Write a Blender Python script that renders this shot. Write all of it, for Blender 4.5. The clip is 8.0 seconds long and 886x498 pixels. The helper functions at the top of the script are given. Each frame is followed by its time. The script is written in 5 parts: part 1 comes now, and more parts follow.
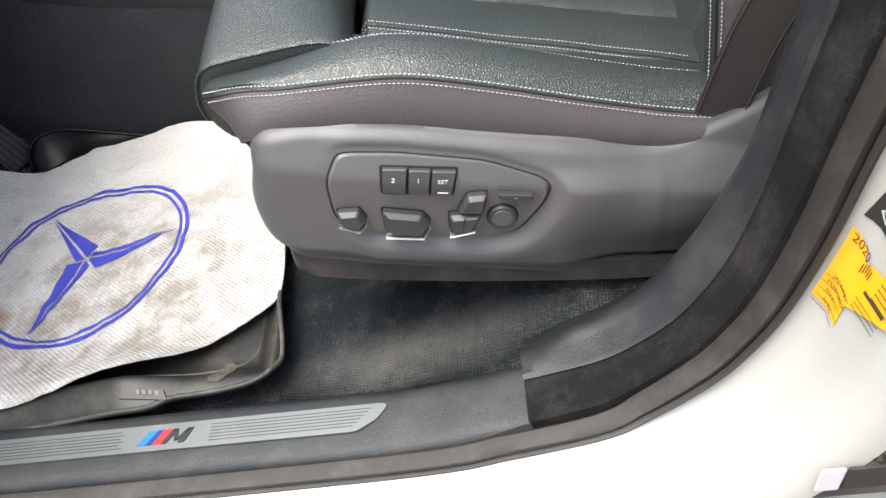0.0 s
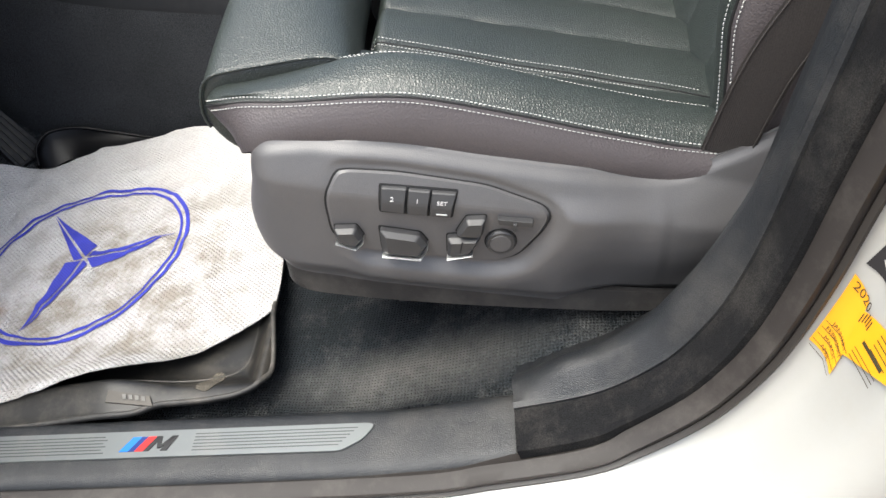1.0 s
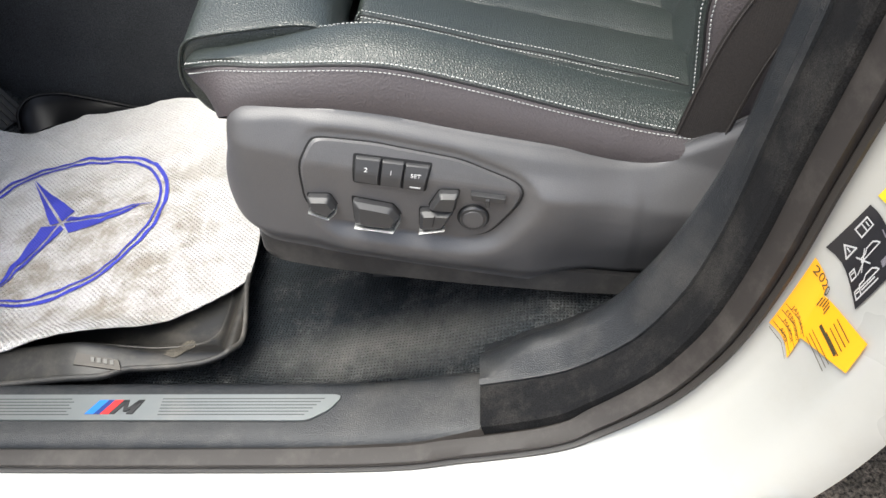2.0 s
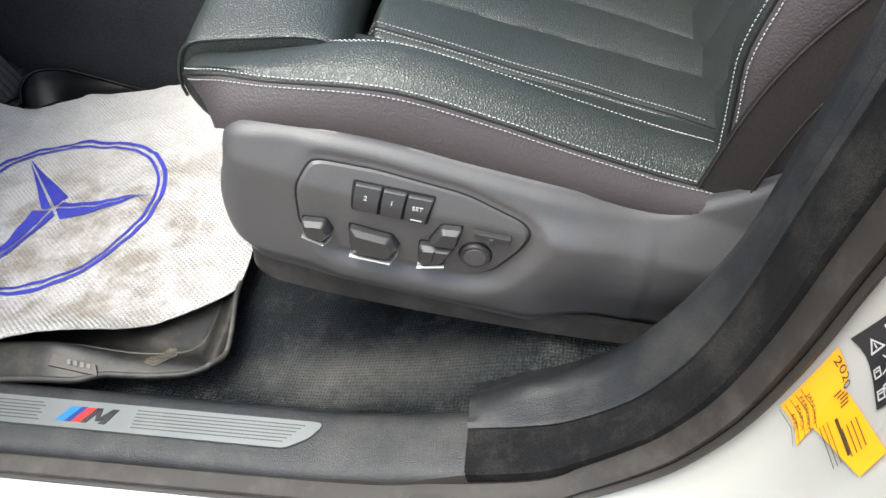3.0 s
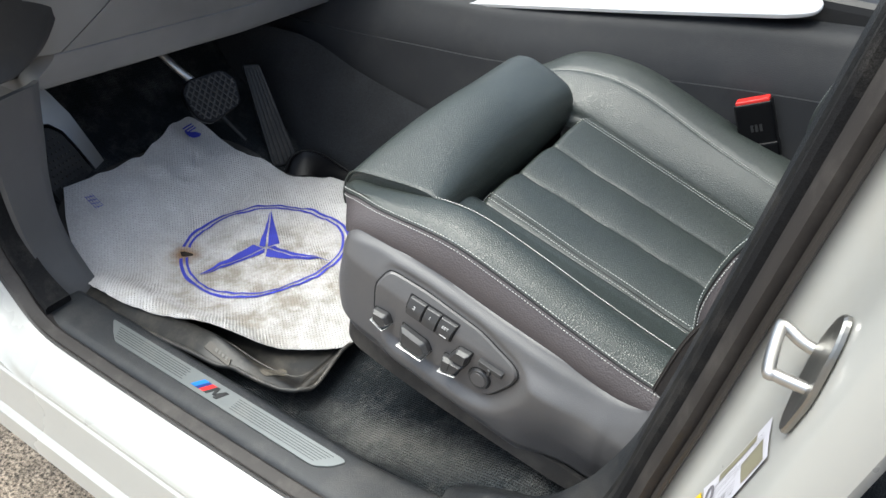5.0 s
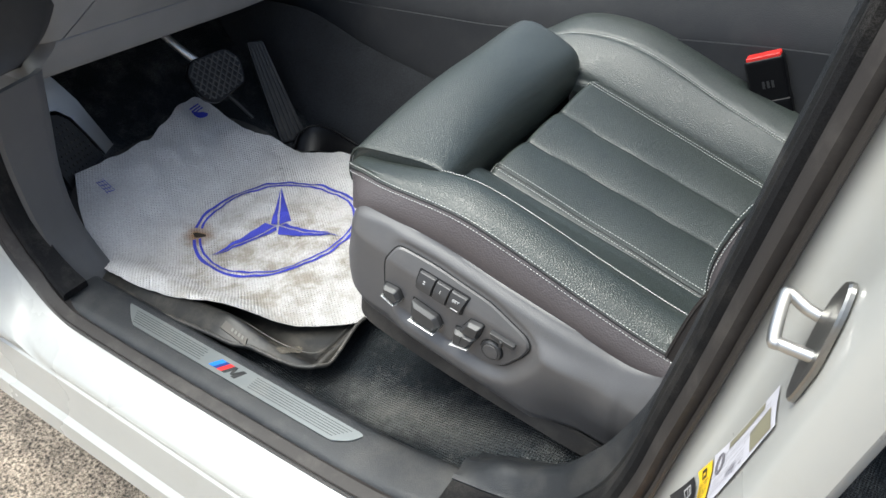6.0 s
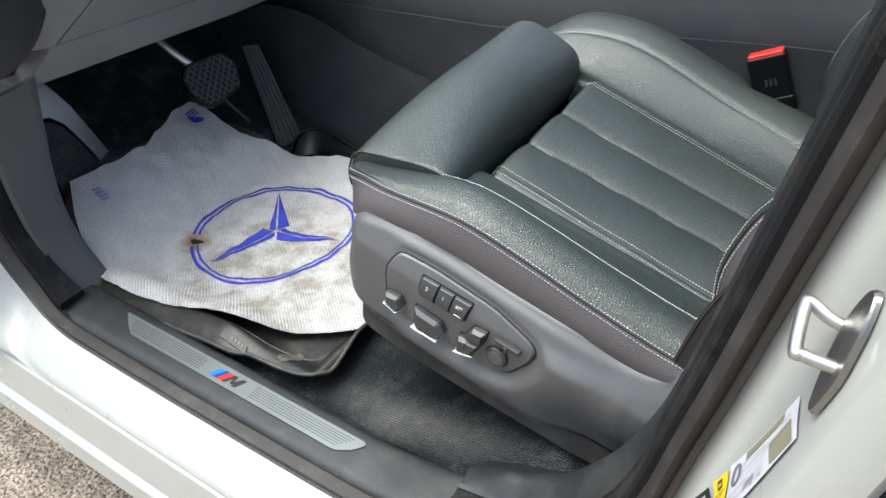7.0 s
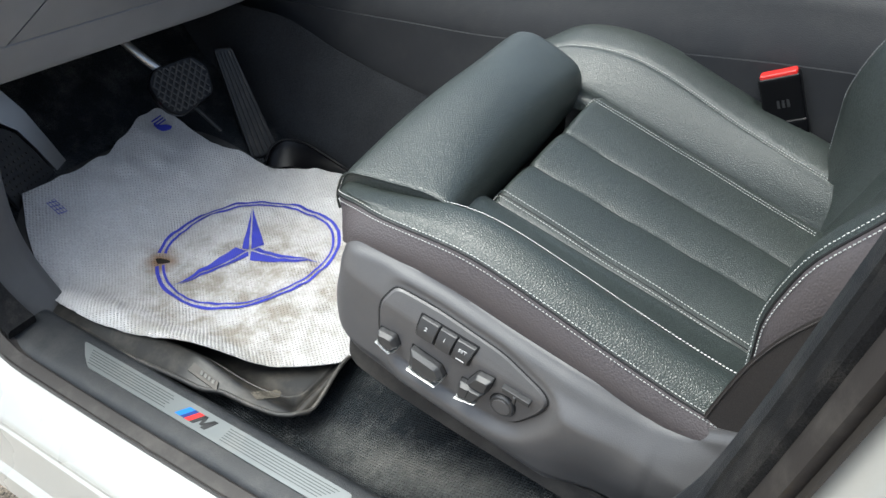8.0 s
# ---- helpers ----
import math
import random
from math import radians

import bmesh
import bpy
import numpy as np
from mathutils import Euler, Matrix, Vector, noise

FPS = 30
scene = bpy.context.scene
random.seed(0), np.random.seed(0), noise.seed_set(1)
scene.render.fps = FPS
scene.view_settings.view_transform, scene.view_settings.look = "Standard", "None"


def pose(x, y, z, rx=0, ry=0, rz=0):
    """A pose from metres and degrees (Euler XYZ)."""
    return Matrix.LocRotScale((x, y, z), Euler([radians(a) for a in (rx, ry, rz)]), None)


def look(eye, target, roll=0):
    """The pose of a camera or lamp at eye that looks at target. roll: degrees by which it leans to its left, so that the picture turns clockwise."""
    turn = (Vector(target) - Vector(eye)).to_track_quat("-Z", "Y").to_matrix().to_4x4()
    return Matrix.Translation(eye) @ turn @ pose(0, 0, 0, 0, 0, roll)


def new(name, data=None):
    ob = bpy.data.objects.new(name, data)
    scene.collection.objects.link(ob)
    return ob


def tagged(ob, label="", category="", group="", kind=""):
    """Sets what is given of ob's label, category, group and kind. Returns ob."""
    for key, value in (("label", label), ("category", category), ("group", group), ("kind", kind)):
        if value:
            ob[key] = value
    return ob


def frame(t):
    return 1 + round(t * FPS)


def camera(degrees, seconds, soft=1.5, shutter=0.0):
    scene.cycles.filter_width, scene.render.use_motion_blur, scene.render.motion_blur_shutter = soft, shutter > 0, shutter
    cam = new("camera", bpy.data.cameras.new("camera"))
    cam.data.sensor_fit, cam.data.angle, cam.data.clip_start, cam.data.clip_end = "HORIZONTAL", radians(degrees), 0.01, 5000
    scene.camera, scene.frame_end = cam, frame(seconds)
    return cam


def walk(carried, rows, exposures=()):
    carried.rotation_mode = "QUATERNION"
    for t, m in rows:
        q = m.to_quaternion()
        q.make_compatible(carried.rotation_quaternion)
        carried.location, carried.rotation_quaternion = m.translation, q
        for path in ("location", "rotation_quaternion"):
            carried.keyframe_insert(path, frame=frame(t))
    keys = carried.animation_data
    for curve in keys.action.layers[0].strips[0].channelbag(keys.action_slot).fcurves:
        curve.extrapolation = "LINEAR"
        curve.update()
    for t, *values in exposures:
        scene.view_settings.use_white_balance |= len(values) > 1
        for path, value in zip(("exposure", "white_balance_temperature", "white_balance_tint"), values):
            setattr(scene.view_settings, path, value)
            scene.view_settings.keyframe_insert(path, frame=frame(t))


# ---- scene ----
import functools

cam = camera(61.6, 8.0)
PATH = [
    (0, (0.117, 0.152, 1.188), (-0.069, 1.565, -0.215), -12.1),
    (0.5, (0.124, 0.156, 1.192), (-0.084, 1.593, -0.184), -10.6),
    (1, (0.127, 0.163, 1.185), (-0.074, 1.605, -0.186), -9.1),
    (1.5, (0.127, 0.155, 1.174), (-0.053, 1.584, -0.213), -7.1),
    (1.7, (0.135, 0.147, 1.171), (-0.043, 1.581, -0.212), -6.5),
    (2.8, (0.149, 0.193, 1.175), (-0.021, 1.604, -0.233), -3.3),
    (3, (0.146, 0.21, 1.177), (-0.044, 1.615, -0.234), -1.7),
    (3.5, (0.181, 0.194, 1.204), (-0.094, 1.603, -0.188), 0.4),
    (3.8, (0.249, 0.109, 1.224), (-0.13, 1.543, -0.118), 1.5),
    (4, (0.279, 0.082, 1.262), (-0.22, 1.508, -0.048), 1.1),
    (4.2, (0.305, 0.065, 1.268), (-0.312, 1.511, 0.032), 2.7),
    (4.5, (0.37, 0.071, 1.322), (-0.423, 1.497, 0.166), 5.1),
    (4.7, (0.408, 0.094, 1.335), (-0.431, 1.504, 0.192), 4.5),
    (5.8, (0.416, 0.127, 1.34), (-0.453, 1.44, 0.107), -0.5),
    (6, (0.418, 0.127, 1.342), (-0.457, 1.442, 0.114), -0.4),
    (6.5, (0.409, 0.119, 1.34), (-0.468, 1.435, 0.116), -0.6),
    (7, (0.404, 0.137, 1.338), (-0.465, 1.456, 0.11), -1.0),
    (7.5, (0.399, 0.156, 1.334), (-0.448, 1.482, 0.1), -0.8),
    (7.8, (0.373, 0.177, 1.32), (-0.465, 1.523, 0.102), 0.1),
    (8, (0.319, 0.194, 1.308), (-0.474, 1.569, 0.091), 1.8),
]
EXPOSURES = [(0, 1.48, 6050, 2), (3, 1.38, 5950, 0), (4.5, 1.38, 5850, -2), (6, 1.32, 5800, -2), (8, 1.34, 5700, -3)]
walk(cam, [(t, look(eye, target, roll)) for t, eye, target, roll in PATH], exposures=EXPOSURES)

# ---- light ----
world = bpy.data.worlds.new("world")
scene.world = world
world.use_nodes = True
wn = world.node_tree.nodes
sky = wn.new("ShaderNodeTexSky")
sky.sky_type, sky.sun_disc = "NISHITA", False
sky.sun_elevation, sky.sun_rotation = radians(74), radians(235)
sky.air_density, sky.dust_density, sky.ozone_density = 0.6, 9.0, 0.4
world.node_tree.links.new(sky.outputs[0], wn["Background"].inputs[0])
wn["Background"].inputs[1].default_value = 0.15
sun = new("sun", bpy.data.lights.new("sun", "SUN"))
sun.data.energy, sun.data.angle, sun.data.color = 0.4, radians(50), (1.0, 0.98, 0.95)
sun.matrix_world = look((-0.94, 0.04, 4.6), (0, 0.7, 0.6))


# ---- materials ----
def ramp_node(nodes, stops):
    r = nodes.new("ShaderNodeValToRGB")
    while len(r.color_ramp.elements) < len(stops):
        r.color_ramp.elements.new(0.5)
    for e, (p, c) in zip(r.color_ramp.elements, stops):
        e.position, e.color = p, (*c, 1.0)
    return r


def material(name, colour, rough=0.5, metal=0.0, dark=0.75, big=6.0, fine=160.0, bump=0.15, depth=0.001, grain="noise",
             rough_var=0.1, dust=0.0, dust_colour=(0.35, 0.32, 0.28), coat=0.0, coat_rough=0.06, ior=1.5, spec=0.5, speck=0.0, speck_scale=900.0, turn=40):
    """A surface with blotches at a large scale, grain at a fine one, and, where asked, a veil of dust."""
    m = bpy.data.materials.new(name)
    m.use_nodes = True
    n, l = m.node_tree.nodes, m.node_tree.links
    b = n["Principled BSDF"]
    at = n.new("ShaderNodeTexCoord").outputs["Object"]
    blot = n.new("ShaderNodeTexNoise")
    blot.inputs["Scale"].default_value, blot.inputs["Detail"].default_value = big, 6
    l.new(at, blot.inputs["Vector"])
    mix = ramp_node(n, [(0.3, tuple(c * dark for c in colour)), (0.7, colour)])
    l.new(blot.outputs["Fac"], mix.inputs[0])
    out = mix.outputs[0]
    if grain in ("leather", "pebble"):
        g = n.new("ShaderNodeTexVoronoi")
        if grain == "leather":
            g.feature = "SMOOTH_F1"
            g.inputs["Smoothness"].default_value = 0.25
        else:
            g.feature = "DISTANCE_TO_EDGE"
        g.inputs["Scale"].default_value = fine
        warp = n.new("ShaderNodeTexNoise")
        warp.inputs["Scale"].default_value = fine * 0.6
        l.new(at, warp.inputs["Vector"])
        wm = n.new("ShaderNodeVectorMath")
        wm.operation = "MULTIPLY_ADD"
        wm.inputs[1].default_value = (0.30 / fine,) * 3
        l.new(warp.outputs["Color"], wm.inputs[0])
        l.new(at, wm.inputs[2])
        l.new(wm.outputs[0], g.inputs["Vector"])
        cl = n.new("ShaderNodeMapRange")
        cl.interpolation_type = "SMOOTHSTEP"
        lo, hi = (1.0, 0.0) if grain == "leather" else (0.0, 0.32)
        cl.inputs[1].default_value, cl.inputs[2].default_value = lo, hi
        l.new(g.outputs["Distance"], cl.inputs[0])
        height = cl.outputs[0]
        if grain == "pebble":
            # the shade in the creases between pebbles is multiplied into the base colour
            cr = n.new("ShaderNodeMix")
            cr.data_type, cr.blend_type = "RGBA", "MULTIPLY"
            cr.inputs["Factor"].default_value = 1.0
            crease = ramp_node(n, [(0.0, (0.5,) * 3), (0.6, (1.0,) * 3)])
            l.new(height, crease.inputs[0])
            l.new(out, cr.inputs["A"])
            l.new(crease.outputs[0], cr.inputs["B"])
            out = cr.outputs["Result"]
    elif grain == "weave":
        mp = n.new("ShaderNodeMapping")
        mp.inputs["Rotation"].default_value = (0, 0, radians(turn))
        l.new(at, mp.inputs["Vector"])
        wa, wb = n.new("ShaderNodeTexWave"), n.new("ShaderNodeTexWave")
        wa.bands_direction, wb.bands_direction = "X", "Y"
        for w in (wa, wb):
            w.inputs["Scale"].default_value, w.inputs["Distortion"].default_value = fine, 2.0
            w.inputs["Detail Scale"].default_value = 4
            l.new(mp.outputs[0], w.inputs["Vector"])
        mm = n.new("ShaderNodeMath")
        mm.operation = "MULTIPLY"
        l.new(wa.outputs["Fac"], mm.inputs[0])
        l.new(wb.outputs["Fac"], mm.inputs[1])
        height = mm.outputs[0]
    else:
        g = n.new("ShaderNodeTexNoise")
        g.inputs["Scale"].default_value, g.inputs["Detail"].default_value = fine, 4
        l.new(at, g.inputs["Vector"])
        height = g.outputs["Fac"]
    if dust:
        d = n.new("ShaderNodeTexNoise")
        d.inputs["Scale"].default_value, d.inputs["Detail"].default_value, d.inputs["Roughness"].default_value = 14, 10, 0.72
        l.new(at, d.inputs["Vector"])
        dr = ramp_node(n, [(0.48, (0, 0, 0)), (0.75, (dust,) * 3)])
        l.new(d.outputs["Fac"], dr.inputs[0])
        dm = n.new("ShaderNodeMix")
        dm.data_type = "RGBA"
        dm.inputs["B"].default_value = (*dust_colour, 1)
        l.new(dr.outputs[0], dm.inputs["Factor"])
        l.new(out, dm.inputs["A"])
        out = dm.outputs["Result"]
    if speck:
        sp = n.new("ShaderNodeTexNoise")
        sp.inputs["Scale"].default_value, sp.inputs["Detail"].default_value, sp.inputs["Roughness"].default_value = speck_scale, 3, 0.7
        l.new(at, sp.inputs["Vector"])
        spr = ramp_node(n, [(0.36, (1 - speck,) * 3), (0.64, (1 + speck,) * 3)])
        l.new(sp.outputs["Fac"], spr.inputs[0])
        sm = n.new("ShaderNodeMix")
        sm.data_type, sm.blend_type, sm.clamp_result = "RGBA", "MULTIPLY", False
        sm.inputs["Factor"].default_value = 1.0
        l.new(out, sm.inputs["A"])
        l.new(spr.outputs[0], sm.inputs["B"])
        out = sm.outputs["Result"]
    l.new(out, b.inputs["Base Color"])
    rr = n.new("ShaderNodeMapRange")
    rr.inputs[3].default_value, rr.inputs[4].default_value = max(rough - rough_var, 0.03), min(rough + rough_var, 1)
    l.new(blot.outputs["Fac"], rr.inputs[0])
    l.new(rr.outputs[0], b.inputs["Roughness"])
    b.inputs["Metallic"].default_value = metal
    b.inputs["Coat Weight"].default_value = coat
    b.inputs["Coat Roughness"].default_value, b.inputs["IOR"].default_value = coat_rough, ior
    b.inputs["Specular IOR Level"].default_value = spec
    bp = n.new("ShaderNodeBump")
    bp.inputs["Strength"].default_value, bp.inputs["Distance"].default_value = bump, depth
    l.new(height, bp.inputs["Height"])
    l.new(bp.outputs[0], b.inputs["Normal"])
    return m


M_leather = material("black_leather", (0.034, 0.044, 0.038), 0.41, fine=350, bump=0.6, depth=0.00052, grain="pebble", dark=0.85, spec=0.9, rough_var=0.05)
M_leather_side = material("side_leather", (0.080, 0.070, 0.073), 0.48, fine=440, bump=0.45, depth=0.0007, grain="leather", dark=0.88, rough_var=0.03, speck=0.10, speck_scale=900, spec=0.5)
M_thread = material("grey_thread", (0.58, 0.59, 0.57), 0.8, bump=0.1)
M_plastic = material("grained_black_plastic", (0.094, 0.092, 0.095), 0.42, fine=900, bump=0.15, depth=0.0005, grain="leather", dust=0.05, rough_var=0.04, spec=0.8, speck=0.12, speck_scale=1500)
M_plastic_low = material("lower_trim_plastic", (0.022, 0.021, 0.021), 0.5, fine=900, bump=0.4, depth=0.0006, grain="leather", dust=0.12, rough_var=0.04, spec=0.4)
M_plastic_dark = material("dark_plastic", (0.022, 0.022, 0.023), 0.5, fine=700, bump=0.25, depth=0.0005, dust=0.04)
M_sill_plastic = material("sill_plastic", (0.020, 0.022, 0.025), 0.42, fine=900, bump=0.5, depth=0.0006, grain="leather", dust=0.10, speck=0.35, speck_scale=900)
M_kick = material("kick_plastic", (0.095, 0.095, 0.097), 0.5, fine=800, bump=0.35, depth=0.0006, grain="leather", dust=0.06)
M_dash = material("dash_plastic", (0.21, 0.21, 0.215), 0.55, fine=700, bump=0.35, depth=0.0006, grain="leather", dust=0.05)
M_button = material("button_plastic", (0.040, 0.040, 0.042), 0.48, fine=1500, bump=0.1, depth=0.0003, spec=0.7)
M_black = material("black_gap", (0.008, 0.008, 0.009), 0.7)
M_chrome = material("chrome", (0.86, 0.87, 0.87), 0.38, metal=1.0, rough_var=0.03, bump=0.0, dark=0.95)
M_steel = material("zinc_steel", (0.56, 0.55, 0.53), 0.36, metal=1.0, fine=300, bump=0.15, depth=0.0004, dark=0.8)
M_zinc = material("dull_zinc_plate", (0.33, 0.325, 0.31), 0.34, metal=1.0, fine=300, bump=0.2, depth=0.0004, dark=0.8)
M_alu = material("brushed_aluminium", (0.21, 0.225, 0.225), 0.45, metal=0.6, fine=260, bump=0.1, depth=0.0003, dark=0.85, dust=0.25)
# darker copy of the plate's aluminium; groove shade put into the ribs' colour
M_alu_groove = material("aluminium_groove_shade", (0.075, 0.08, 0.08), 0.5, metal=0.5, fine=260, bump=0.1, depth=0.0003, dust=0.2)
M_tag = material("tarnished_tag", (0.055, 0.050, 0.044), 0.45, metal=0.4, fine=300, bump=0.2, depth=0.0004)
M_tag_ink = material("worn_tag_print", (0.16, 0.155, 0.14), 0.5, bump=0.0)
M_white_ink = material("white_ink", (0.55, 0.55, 0.55), 0.6, bump=0.0)
M_paint = material("white_paint", (0.41, 0.408, 0.385), 0.28, fine=900, bump=0.02, depth=0.0003, dark=0.985, coat=0.6, big=1.5, dust=0.25, dust_colour=(0.33, 0.30, 0.25), rough_var=0.05)
M_rubber = material("door_seal_rubber", (0.027, 0.023, 0.021), 0.62, fine=500, bump=0.2, depth=0.0005, dark=0.85, dust=0.15)
M_seal_lip = material("seal_lip_rubber", (0.036, 0.032, 0.029), 0.5, fine=500, bump=0.2, depth=0.0004)
M_velvet = material("flocked_trim", (0.011, 0.011, 0.012), 0.95, fine=1200, bump=0.8, depth=0.0015, dust=0.10, spec=0.2, speck=0.6, speck_scale=900)
M_carpet = material("black_carpet", (0.024, 0.028, 0.032), 0.97, fine=78, bump=0.9, depth=0.003, grain="weave", turn=4, dark=0.55, big=9, dust=0.4, dust_colour=(0.18, 0.178, 0.17), spec=0.15, speck=0.6, speck_scale=520)


def worn_carpet():
    """Adds a trodden pale patch near the sill."""
    n, l = M_carpet.node_tree.nodes, M_carpet.node_tree.links
    b = n["Principled BSDF"]
    first = b.inputs["Base Color"].links[0].from_socket
    at = n.new("ShaderNodeTexCoord").outputs["Object"]
    mp = n.new("ShaderNodeMapping")
    mp.inputs["Location"].default_value, mp.inputs["Scale"].default_value = (0.015 / 0.15, -0.70 / 0.04, 0), (1 / 0.15, 1 / 0.04, 0)
    l.new(at, mp.inputs["Vector"])
    ln = n.new("ShaderNodeVectorMath")
    ln.operation = "LENGTH"
    l.new(mp.outputs[0], ln.inputs[0])
    fall = n.new("ShaderNodeMapRange")
    fall.inputs[1].default_value, fall.inputs[2].default_value, fall.inputs[3].default_value, fall.inputs[4].default_value = 0.2, 1.3, 1.0, 0.0
    l.new(ln.outputs["Value"], fall.inputs[0])
    pat = n.new("ShaderNodeTexNoise")
    pat.inputs["Scale"].default_value, pat.inputs["Detail"].default_value, pat.inputs["Roughness"].default_value = 26, 9, 0.78
    l.new(at, pat.inputs["Vector"])
    pr = ramp_node(n, [(0.35, (0.25,) * 3), (0.65, (0.65,) * 3)])
    l.new(pat.outputs["Fac"], pr.inputs[0])
    mu = n.new("ShaderNodeMath")
    mu.operation = "MULTIPLY"
    l.new(fall.outputs[0], mu.inputs[0])
    l.new(pr.outputs[0], mu.inputs[1])
    mx = n.new("ShaderNodeMix")
    mx.data_type = "RGBA"
    mx.inputs["B"].default_value = (0.17, 0.165, 0.15, 1)
    l.new(mu.outputs[0], mx.inputs["Factor"])
    l.new(first, mx.inputs["A"])
    l.new(mx.outputs["Result"], b.inputs["Base Color"])


worn_carpet()
M_tunnel = material("tunnel_carpet", (0.042, 0.044, 0.048), 0.97, fine=650, bump=0.9, depth=0.003, dark=0.7, big=9, spec=0.15, speck=0.5, speck_scale=700)
M_mat = material("black_rubber_mat", (0.017, 0.0165, 0.0155), 0.42, fine=300, bump=0.25, depth=0.0005, dust=0.35, dust_colour=(0.20, 0.175, 0.14))
# paler, dustier mat rubber; the rim's highlight line is put into its colour
M_mat_lip = material("highlit_rubber_edge", (0.045, 0.043, 0.040), 0.55, fine=300, bump=0.3, depth=0.0005, dust=0.6, dust_colour=(0.2, 0.18, 0.15))
M_mud = material("dried_mud", (0.13, 0.115, 0.09), 0.95, fine=500, bump=0.8, depth=0.001, dark=0.4, big=90, speck=0.5, speck_scale=500)
M_webbing = material("belt_webbing", (0.040, 0.035, 0.033), 0.75, fine=330, bump=0.5, depth=0.0006, grain="weave", speck=0.25, speck_scale=700)
M_red = material("red_button_plastic", (0.75, 0.03, 0.025), 0.35, bump=0.02, dark=0.9)
M_asphalt = material("asphalt", (0.33, 0.275, 0.215), 0.95, fine=140, bump=1.0, depth=0.006, dark=0.45, big=22, dust=0.25, dust_colour=(0.30, 0.265, 0.22), speck=0.85, speck_scale=130)
M_gloss_black = material("smooth_black_plastic", (0.004, 0.004, 0.005), 0.32, fine=900, bump=0.08, depth=0.0003, spec=0.2)
M_tread = material("worn_pedal_rubber", (0.026, 0.024, 0.022), 0.5, fine=500, bump=0.4, depth=0.0006, dust=0.4, speck=0.3, speck_scale=900)
M_console = material("console_plastic", (0.030, 0.031, 0.034), 0.5, fine=800, bump=0.35, depth=0.0006, grain="leather", dust=0.03, spec=0.2)
M_headliner = material("headliner", (0.30, 0.30, 0.30), 0.9, fine=400, bump=0.2)
M_orange = material("orange_sticker", (0.95, 0.42, 0.01), 0.45, bump=0.0, dark=0.97)
M_yellow = material("yellow_sticker", (0.92, 0.60, 0.02), 0.45, bump=0.0, dark=0.97)
M_blacksticker = material("black_sticker", (0.02, 0.02, 0.024), 0.4, bump=0.0)
M_whitelabel = material("white_label", (0.66, 0.65, 0.70), 0.4, bump=0.0, dark=0.93)
M_olive = material("silver_olive_label", (0.30, 0.28, 0.19), 0.35, bump=0.0)
M_ink = material("dark_ink", (0.06, 0.045, 0.02), 0.6, bump=0.0)
M_blue_a = material("light_blue_enamel", (0.03, 0.20, 0.62), 0.3, bump=0.0)
M_blue_b = material("dark_blue_enamel", (0.015, 0.04, 0.20), 0.3, bump=0.0)
M_red_b = material("red_enamel", (0.68, 0.03, 0.03), 0.3, bump=0.0)
M_print = material("blue_print", (0.040, 0.048, 0.42), 0.75, fine=90, bump=0.5, depth=0.001, grain="weave", dark=0.75, big=30)
M_satin = material("satin_trim", (0.75, 0.75, 0.76), 0.45, metal=0.6, fine=150, bump=0.2, grain="weave", depth=0.0004)

HOLE = (-0.644, 0.843)


